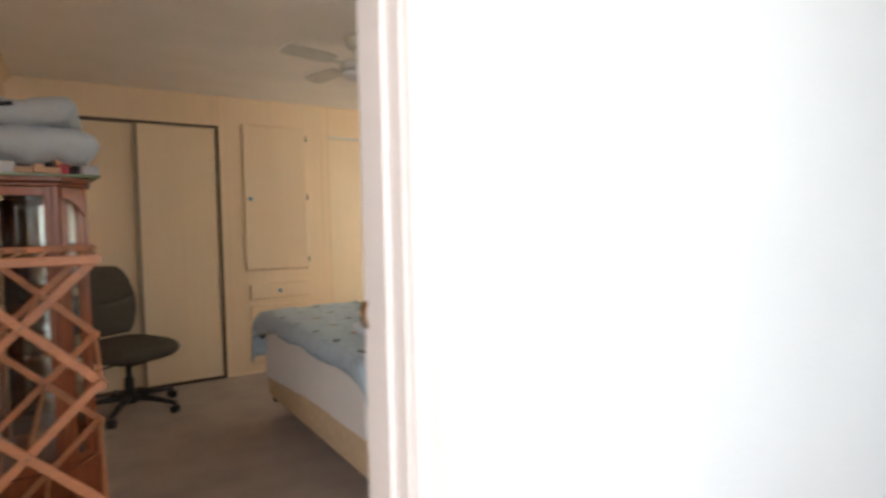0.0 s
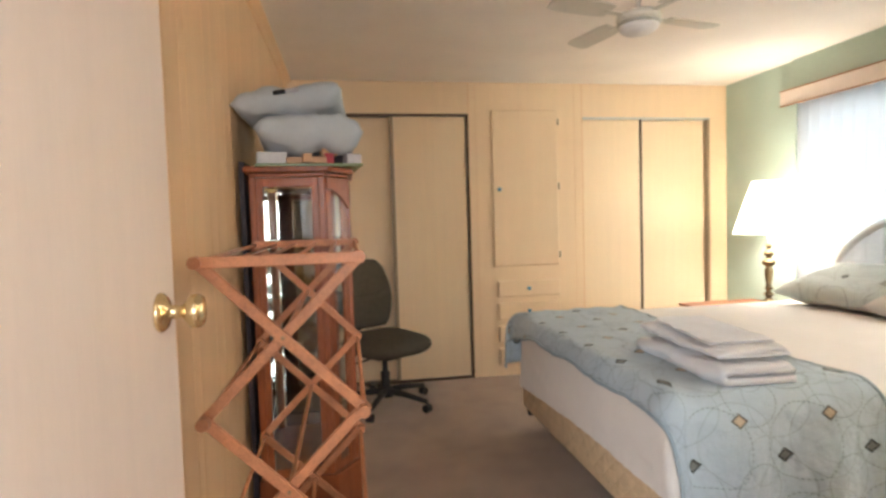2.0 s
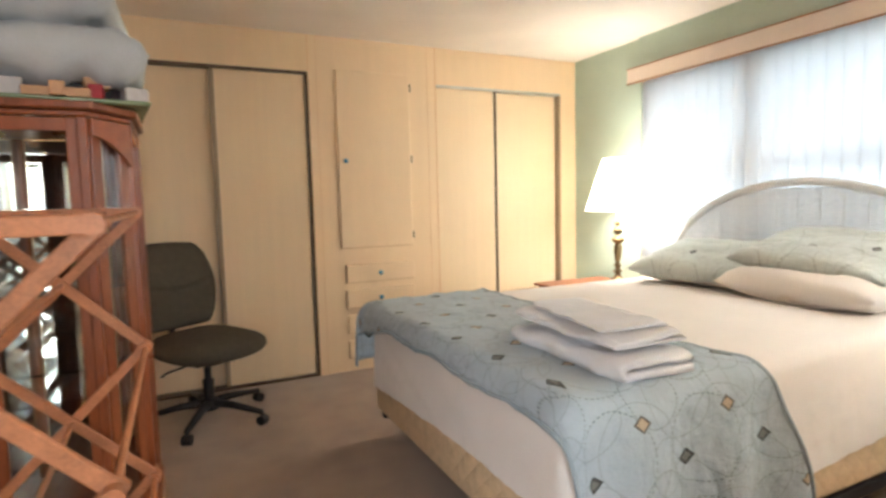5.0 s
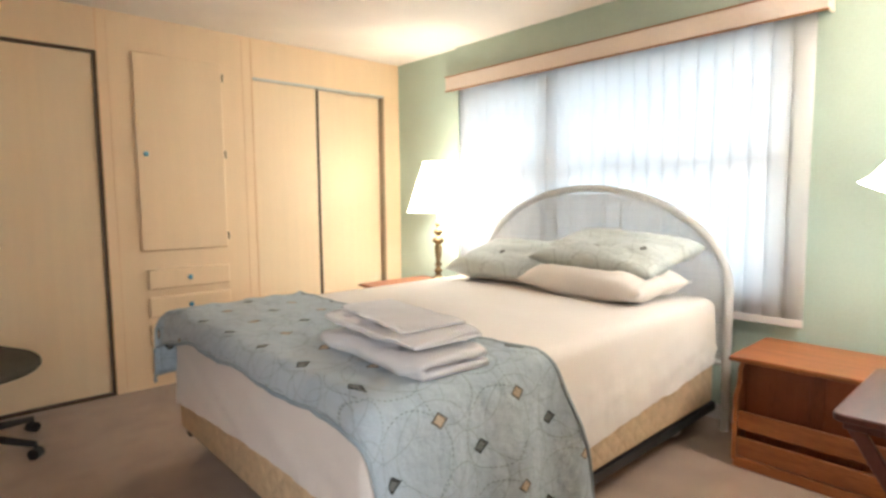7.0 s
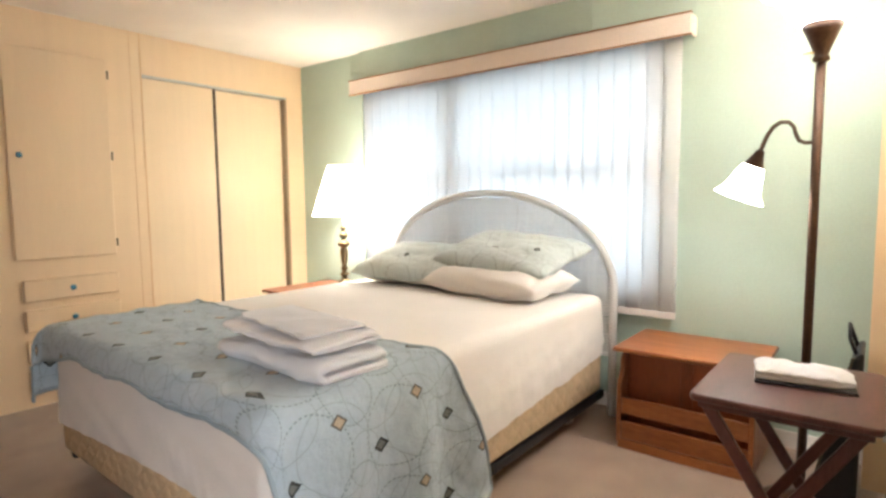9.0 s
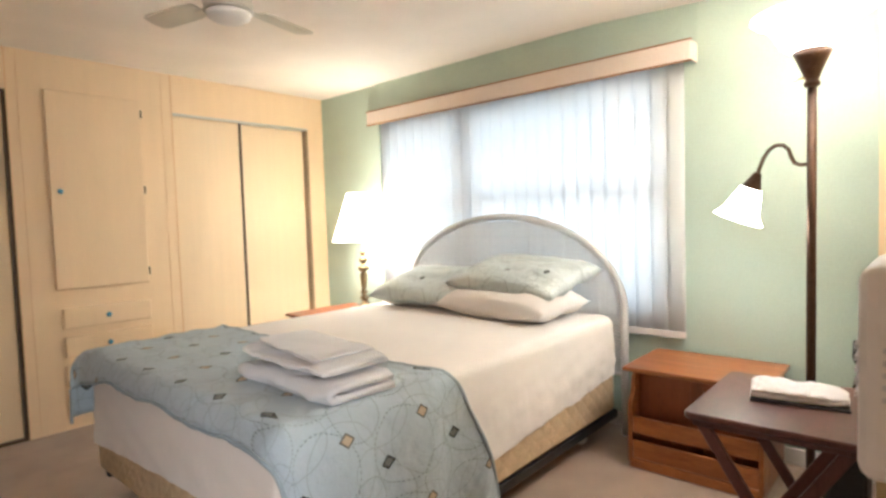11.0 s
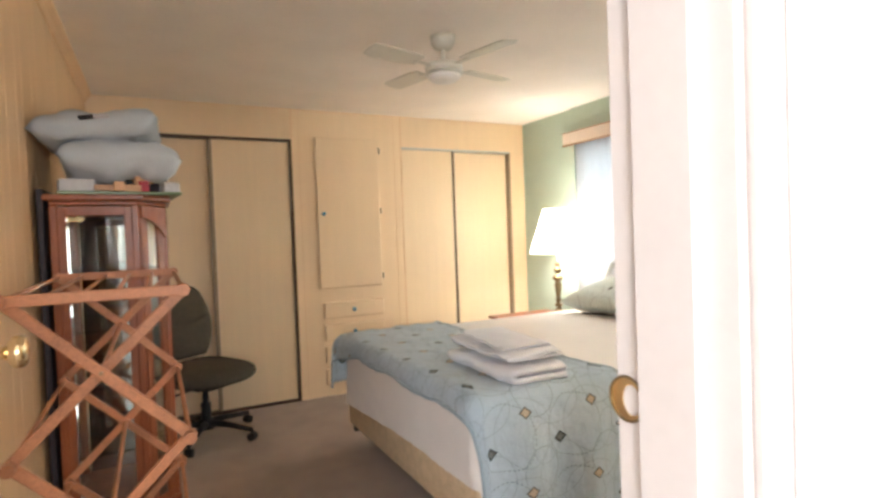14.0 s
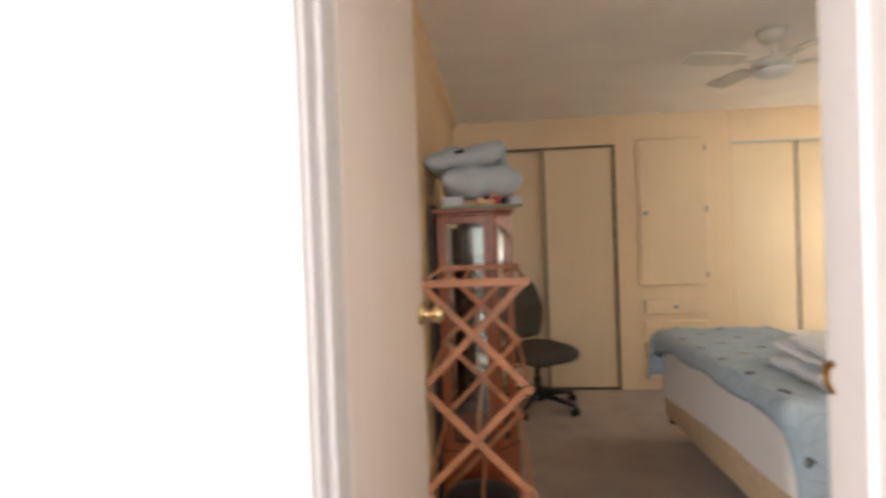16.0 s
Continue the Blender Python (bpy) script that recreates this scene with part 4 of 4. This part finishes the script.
tr = tagged(part("small_tray", box(-0.095, 0.095, -0.125, 0.125, 0, 0.006, 0.002), BLACK, m=pose(2.53, -3.665, 0.641, 0, 0, 8)), "flat black tray on the tray table", "tray")
t = tagged(empty("hand_towel", pose(2.53, -3.665, 0.647, 0, 0, 98)), "folded cream towel on a black tray", "towel")
part("cloth", folded(0.25, 0.19, 0.034, 23, 0.10), TOWEL, t, smooth=True)

# ---- black bag in the corner ----
bag = tagged(empty("tote_bag", pose(3.06, -3.80, 0)), "black bag slumped against the cream corner boxing", "bag")
b = prism([(0.0, 0.0), (0.15, 0.0), (0.03, 0.60), (0.0, 0.62)], 0, 0.27, 0.012)
b.transform(Matrix(((0, 0, 1, 0), (1, 0, 0, 0), (0, 1, 0, 0.002), (0, 0, 0, 1))))
part("body", b, BLACK, bag)
part("strap", tube([(0.06, 0.02, 0.59), (0.05, 0.045, 0.66), (0.135, 0.05, 0.70), (0.22, 0.045, 0.66), (0.21, 0.02, 0.59)], 0.007, 8), BLACK, bag, smooth=True)
part("edge_piping", tube([(-0.004, 0.152, 0.01), (-0.004, 0.032, 0.60)], 0.005, 8), FABRIC, bag)

# ---- thermostat beside the door ----
th = tagged(empty("thermostat", pose(0.903, DW, 1.083)), "cream plastic thermostat with vent grooves by the door", "thermostat")
part("cover", box(0, 0.10, 0.001, 0.038, 0, 0.108, 0.008, 3), CREAMPL, th, smooth=False)
for k in range(5):
    part("groove", box(0.004, 0.096, 0.0375, 0.0392, 0.042 + k * 0.006, 0.0445 + k * 0.006), GREYC, th, "grey vent groove")
    part("side_groove", box(-0.0008, 0.001, 0.008, 0.028, 0.042 + k * 0.006, 0.0445 + k * 0.006), GREYC, th, "grey vent groove")

# ---- curio cabinet ----
CX0, CX1, CY0, CY1, CZ = 0.052, 0.42, -2.03, -1.45, 1.446
plan = [(CX0, CY0), (CX0 + 0.275, CY0), (CX1, CY0 + 0.13), (CX1, CY1 - 0.13), (CX0 + 0.275, CY1), (CX0, CY1)]


def inset(p, d):
    c = Vector((sum(x for x, _ in p) / len(p), sum(y for _, y in p) / len(p)))
    return [(x + (1 if x < c.x else -1) * d, y + (1 if y < c.y else -1) * d) for x, y in p]


cc = tagged(empty("curio_cabinet"), "cherry corner-cut curio cabinet with glass and mirrored back", "display cabinet")
part("base", prism(inset(plan, -0.008), 0, 0.26, 0.004), CHERRY, cc)
part("top", prism(inset(plan, -0.016), CZ - 0.022, CZ, 0.005), CHERRY, cc)
part("cornice", prism(plan, CZ - 0.038, CZ - 0.023, 0.004), CHERRY, cc)
for (x, y) in plan:
    part("post", box(x - 0.0 if x < 0.2 else x - 0.026, x + 0.026 if x < 0.2 else x, y if y < -1.74 else y - 0.026, y + 0.026 if y < -1.74 else y, 0.26, CZ - 0.038, 0.004), CHERRY, cc)
part("mirror_back", box(CX0 + 0.004, CX0 + 0.010, CY0 + 0.027, CY1 - 0.027, 0.265, CZ - 0.043), MIRROR, cc, "mirrored back panel")
part("mirror_side", box(CX0 + 0.03, CX0 + 0.245, CY1 - 0.012, CY1 - 0.006, 0.265, CZ - 0.043), MIRROR, cc, "mirrored side panel")


def glass_side(p, q, door):
    """A framed pane between two plan corners."""
    p, q = Vector((*p, 0)), Vector((*q, 0))
    d = (q - p).normalized()
    o = Vector((-d.y, d.x, 0))
    L = (q - p).length
    g = part("door" if door else "side_frame", bmesh_frame(L - 0.03, CZ - 0.04 - 0.262, 0.034), CHERRY, cc, m=Matrix(((d.x, o.x, 0, p.x + d.x * 0.015 + o.x * 0.006), (d.y, o.y, 0, p.y + d.y * 0.015 + o.y * 0.006), (0, 0, 1, 0.261), (0, 0, 0, 1))))
    gl = part("pane", box(0.034, L - 0.064, 0.006, 0.009, 0.036, CZ - 0.04 - 0.262 - 0.036), CLEAR, g)
    gl.visible_shadow = False


def bmesh_frame(w, h, t):
    b = bmesh.new()
    for a in ((0, t, 0, 0.016, 0, h), (w - t, w, 0, 0.016, 0, h), (t, w - t, 0, 0.016, 0, t), (t, w - t, 0, 0.016, h - t, h)):
        box(*a, 0.002, bm=b)
    return b


d = (Vector((*plan[2], 0)) - Vector((*plan[1], 0)))
b = prism([(0.012, 0.0), (d.length - 0.012, 0.0)] + [(0.012 + (d.length - 0.024) * (1 - k / 10), -0.045 - 0.075 * (1 - k / 10) ** 2) for k in range(11)], 0, 0.012, 0.002)
o = d.normalized()
part("arched_valance", b, CHERRY, cc, "curved fretwork under the cornice", m=Matrix(((o.x, 0, -o.y, plan[1][0] + o.y * 0.004), (o.y, 0, o.x, plan[1][1] - o.x * 0.004), (0, 1, 0, CZ - 0.040), (0, 0, 0, 1))))
glass_side(plan[0], plan[1], False)
glass_side(plan[1], plan[2], False)
glass_side(plan[2], plan[3], True)
glass_side(plan[3], plan[4], False)
for z in (0.50, 0.74, 0.95, 1.17):
    s = part("shelf", prism(inset(plan, 0.03), z, z + 0.005), CLEAR, cc, "glass shelf")
    s.visible_shadow = False
part("catch", box(CX0 + 0.055, CX0 + 0.10, CY0 + 0.012, CY0 + 0.020, CZ - 0.095, CZ - 0.080), BRASS, cc, "small brass catch")
part("canopy_light", lathe([(0.035, 0.0), (0.035, 0.010), (0.020, 0.016)], 16), BRASS, cc, "small round cabinet light", m=pose(0.24, -1.74, CZ - 0.055))

# added slab: its dark colour paints the shade in the gap behind the cabinet
tagged(part("leaning_board", box(0.014, 0.034, -2.00, -1.40, 0.0, 1.47, 0.003), DARKFILL), "dark strip standing in for shade between cabinet and wall", "board")

tray = tagged(empty("glass_tray", pose(0.25, -1.76, CZ + 0.001, 0, 0, 6)), "green-edged tray heaped with odds and ends", "tray")
part("plate", box(-0.20, 0.20, -0.26, 0.26, 0, 0.012, 0.004), GREENGL, tray)
odds = (("cassette_box", (0.11, 0.07, 0.045), (-0.14, -0.20), 5, GREYC, "white cardboard box on the tray"),
        ("card_box", (0.15, 0.08, 0.025), (-0.01, -0.21), -4, TAN, "flat tan cardboard box on the tray"),
        ("wooden_block", (0.035, 0.05, 0.035), (-0.01, -0.255), 2, TAN, "small tan wooden block on the tray"),
        ("dark_box", (0.13, 0.10, 0.050), (0.06, -0.12), 10, BLACK, "dark box among the clutter"),
        ("red_box", (0.035, 0.04, 0.040), (0.075, -0.222), -8, RED, "small red box on the tray"),
        ("pale_case", (0.06, 0.05, 0.040), (0.165, -0.20), 14, GREYC, "grey white case on the tray"),
        ("long_card", (0.20, 0.10, 0.016), (0.0, -0.05), 8, GREYC, "folded pale card on the clutter"),
        ("book", (0.22, 0.16, 0.045), (-0.05, 0.12), -6, DARKFILL, "dark closed book on the tray"))
for name, (a, b_, c), (x, y), rz, m_, lab in odds:
    tagged(part(name, box(-a / 2, a / 2, -b_ / 2, b_ / 2, 0, c, 0.003), m_, m=pose(0.25, -1.76, CZ + 0.0135, 0, 0, 6) @ pose(x, y, 0, 0, 0, rz)), lab, "box" if "box" in name or "case" in name else name.replace("_", " "))
tagged(part("tan_card_box", box(-0.03, 0.03, -0.03, 0.03, 0, 0.035, 0.003), TAN, m=pose(0.345, -1.93, CZ + 0.045, 0, -8, 14)), "tan cardboard box tilted on the clutter", "box")
tagged(part("dark_hat", lathe([(0.055, 0), (0.05, 0.02), (0.035, 0.055), (0.01, 0.06)], 14), DARKFILL, m=pose(0.395, -1.87, CZ + 0.014), smooth=True), "dark brown crumpled cloth hat on the tray", "hat")
for size, m, sd, lab in (((0.40, 0.56, 0.150), pose(0.262, -1.76, 1.582, 0, 2, 4), 31, "pale grey pillow lying on the clutter"), ((0.41, 0.58, 0.125), pose(0.212, -1.76, 1.700, 0, -9, -2), 37, "pale grey pillow with label on top")):
    p = tagged(empty("spare_pillow", m), lab, "pillow", "pillows on the cabinet")
    part("pillowcase", pillow(*size, sd, wrinkle=0.008, full=5.5, pinch=0.35), GREYCLOTH, p, smooth=True)
    if sd == 37:
        part("black_label", box(-0.045, 0.0, -0.004, 0.004, -0.008, 0.008), BLACK, p, "black sewn label", m=pose(0.0, -0.279, 0.022, 62, 0, 0))
        part("white_label", box(0.001, 0.05, -0.004, 0.004, -0.008, 0.006), GREYC, p, "white sewn label", m=pose(0.0, -0.279, 0.022, 62, 0, 0))

# ---- drying rack ----
rk = tagged(empty("drying_rack", pose(0.0, 0, 0)), "reddish pine accordion drying rack standing half folded", "drying rack")
RX0, RX1 = 0.082, 0.428
levels = (1.150, 0.800, 0.450, 0.100)
for fy, dz in ((-2.905, 0.0), (-2.10, 0.01)):
    part("top_bar", slat((RX0 - 0.012, fy - 0.018, levels[0] + dz), (RX1 + 0.012, fy - 0.018, levels[0] + dz), 0.025, 0.012, (0, 1, 0)), PINE, rk)
    for k in range(3):
        for s, off in ((0, 0.0), (1, 0.016)):
            a, b_ = (RX0, RX1) if s == 0 else (RX1, RX0)
            part("cross_slat", slat((a - (0.01 if s == 0 else -0.01), fy + off, levels[k] + dz + 0.008), (b_ + (0.01 if s == 0 else -0.01), fy + off, levels[k + 1] + dz - 0.008), 0.025, 0.012, (0, 1, 0)), PINE, rk)
        part("pivot", tube([((RX0 + RX1) / 2, fy - 0.010, (levels[k] + levels[k + 1]) / 2 + dz), ((RX0 + RX1) / 2, fy + 0.026, (levels[k] + levels[k + 1]) / 2 + dz)], 0.004, 8), ANTIQUE, rk, "small metal pivot")
    for x in (RX0, RX1):
        for z in levels:
            part("end_cap", tube([(x, fy - 0.029, z + dz), (x, fy - 0.006, z + dz)], 0.0145, 12), PINE, rk)
for z in levels:
    for x in (RX0, RX1):
        part("dowel", tube([(x, -2.917, z), (x, -2.09, z + 0.01)], 0.0065, 8), PINE, rk)
for k in range(4):
    x = RX0 + (k + 1) * (RX1 - RX0) / 5
    part("dowel", tube([(x, -2.917, 1.150), (x, -2.09, 1.160)], 0.005, 8), PINE, rk)
for k in range(3):
    part("dowel", tube([((RX0 + RX1) / 2, -2.895, (levels[k] + levels[k + 1]) / 2), ((RX0 + RX1) / 2, -2.10, (levels[k] + levels[k + 1]) / 2 + 0.01)], 0.0065, 8), PINE, rk)
for x in (RX0, RX1):
    for fy in (-2.905, -2.10):
        part("foot", slat((x, fy, 0.12), (x, fy, 0.0), 0.028, 0.016, (0, 1, 0)), PINE, rk)

bn = tagged(empty("waste_bin", pose(0.245, -2.46, 0)), "low black plastic waste bin with a lid", "bin")
part("bucket", lathe([(0.118, 0.0), (0.124, 0.012), (0.146, 0.222), (0.150, 0.230), (0.140, 0.230), (0.114, 0.012)], 32), BLACK, bn, smooth=True)
part("lid", lathe([(0.153, 0.226), (0.155, 0.236), (0.148, 0.246), (0.120, 0.254), (0.060, 0.258), (0.004, 0.259)], 32), BLACK, bn, smooth=True)

# ---- office chair ----
ch = tagged(empty("office_chair", pose(0.622, -0.475, 0, 0, 0, -58)), "dark grey swivel office chair on a five-star base", "office chair")
CS = Matrix.Translation((0, 0, -0.08)) @ Matrix.Diagonal((1.1, 1.1, 1.0, 1.0))
b = cushion(0.48, 0.49, 0.125)
part("seat", b, FABRIC, ch, "rounded upholstered seat", True, CS @ pose(0.02, 0, 0.505, 0, 2, 0))
part("seat_shell", box(-0.17, 0.18, -0.17, 0.17, 0.445, 0.468, 0.01, 2), BLACK, ch, m=CS)
b = bmesh.new()
NV, NU = 44, 24
for side in (1, -1):
    g = []
    for i in range(NV + 1):
        row = []
        for j in range(NU + 1):
            v, u = i / NV, 2 * j / NU - 1
            hw = 0.236 * (0.72 + 0.28 * math.sin(math.pi * min(1, 0.12 + v * 0.72))) * (1 - 0.16 * max(0, (v - 0.80) / 0.20) ** 3) * (1 - 0.10 * max(0, (0.15 - v) / 0.15) ** 2)
            z = 0.53 + 0.49 * v
            fat = (max(0, 1 - abs(u) ** 5) ** 0.5) * (max(0, 1 - abs(2 * v - 1) ** 8) ** 0.5)
            seam = math.exp(-((v - 0.46 - 0.13 * u * u) / 0.022) ** 2) if side > 0 and abs(u) < 0.9 else 0
            x = -0.02 + 0.05 * math.sin(math.pi * v) ** 2 * 0.4 - 0.10 * v ** 1.5 - 0.035 * (1 - u * u) * 0.6 + side * 0.034 * fat - 0.010 * seam
            row.append(b.verts.new((x - 0.20, hw * u, z - (0.02 * u * u * (v - 0.4)))))
        g.append(row)
    for i in range(NV):
        for j in range(NU):
            b.faces.new((g[i][j], g[i][j + 1], g[i + 1][j + 1], g[i + 1][j]))
bmesh.ops.remove_doubles(b, verts=b.verts[:], dist=0.0008)
part("backrest", b, FABRIC, ch, "contoured upholstered backrest", True, Matrix.Translation((0, 0, 0.035)) @ CS)
part("back_bar", tube([(-0.10, 0, 0.452), (-0.24, 0, 0.452), (-0.285, 0, 0.50), (-0.285, 0, 0.62), (-0.29, 0, 0.75)], 0.016, 10), BLACK, ch, smooth=True, m=CS)
part("gas_lift", lathe([(0.030, 0.08), (0.030, 0.23), (0.018, 0.232), (0.018, 0.366)], 18), BLACK, ch, smooth=True)
part("tilt_box", box(-0.09, 0.10, -0.06, 0.06, 0.405, 0.447, 0.008, 2), BLACK, ch, m=CS)
part("lever", tube([(0.0, -0.05, 0.42), (0.02, -0.22, 0.415), (0.02, -0.25, 0.40)], 0.006, 8), BLACK, ch, m=CS)
hub = part("hub", lathe([(0.05, 0.065), (0.052, 0.085), (0.045, 0.12), (0.033, 0.13)], 20), BLACK, ch, smooth=True)
for k in range(5):
    a = radians(72 * k + 18)
    c, s = math.cos(a), math.sin(a)
    leg = part("base_arm", tube([(0.04 * c, 0.04 * s, 0.100), (0.15 * c, 0.15 * s, 0.095), (0.325 * c, 0.325 * s, 0.068)], [0.024, 0.020, 0.015], 8), BLACK, ch, smooth=True)
    cw = part("caster", tube([(0.325 * c - 0.022 * s, 0.325 * s + 0.022 * c, 0.026), (0.325 * c + 0.022 * s, 0.325 * s - 0.022 * c, 0.026)], 0.026, 14), BLACK, leg)
    part("caster_stem", tube([(0.325 * c, 0.325 * s, 0.03), (0.325 * c, 0.325 * s, 0.07)], 0.009, 8), BLACK, leg)

# ---- ceiling fan ----
fan = tagged(empty("ceiling_fan", pose(1.735, -1.82, -0.012)), "white ceiling fan with four blades and a light", "ceiling fan")
part("canopy", lathe([(0.020, H - 0.062), (0.045, H - 0.052), (0.062, H - 0.028), (0.066, H + 0.011)], 28), FANW, fan, smooth=True)
part("downrod", tube([(0, 0, H - 0.06), (0, 0, H - 0.115)], 0.012, 12), FANW, fan)
part("motor", lathe([(0.025, 2.160), (0.060, 2.155), (0.092, 2.144), (0.098, 2.126), (0.095, 2.112), (0.085, 2.104)], 32), FANW, fan, smooth=True)
part("chrome_band", lathe([(0.090, 2.104), (0.096, 2.100), (0.096, 2.094), (0.088, 2.090)], 32), TRACK, fan, "dull metal band", True)
part("light_dome", lathe([(0.088, 2.090), (0.082, 2.074), (0.060, 2.060), (0.028, 2.052), (0.004, 2.050)], 32), CREAMPL, fan, "unlit milky glass dome", True)
for k in range(4):
    a = 90 * k + 14
    ir = part("blade_iron", box(0.09, 0.19, -0.016, 0.016, 2.128, 2.134, 0.002), FANW, fan, m=pose(0, 0, 0, 0, 0, a))
    b = prism([(0.16, -0.045), (0.22, -0.055), (0.43, -0.060), (0.462, -0.048), (0.47, 0), (0.462, 0.048), (0.43, 0.060), (0.22, 0.055), (0.16, 0.045)], 0, 0.007, 0.002)
    part("blade", b, FANW, fan, m=pose(0, 0, 0, 0, 0, a) @ pose(0, 0, 2.136, 9, 0, 0))

# ---- panelling of the side wall ----
widths = (0.10, 0.17, 0.13, 0.06, 0.20, 0.10, 0.15)
y, k = DW + 0.0, 0
lib = {}
while y < -0.02:
    w = min(widths[k % len(widths)], -0.001 - y)
    if w < 0.02:
        break
    key = round(w, 3)
    if key not in lib:
        lib[key] = part("wall_board", box(-0.011, 0, 0.0015, w - 0.0015, 0.001, H - 0.001, 0.0015), PANEL, wall_left)
        ob = lib[key]
    else:
        ob = new("wall_board", lib[key].data)
        ob.parent = wall_left
    ob.location = (0, y, 0)
    y += w
    k += 1
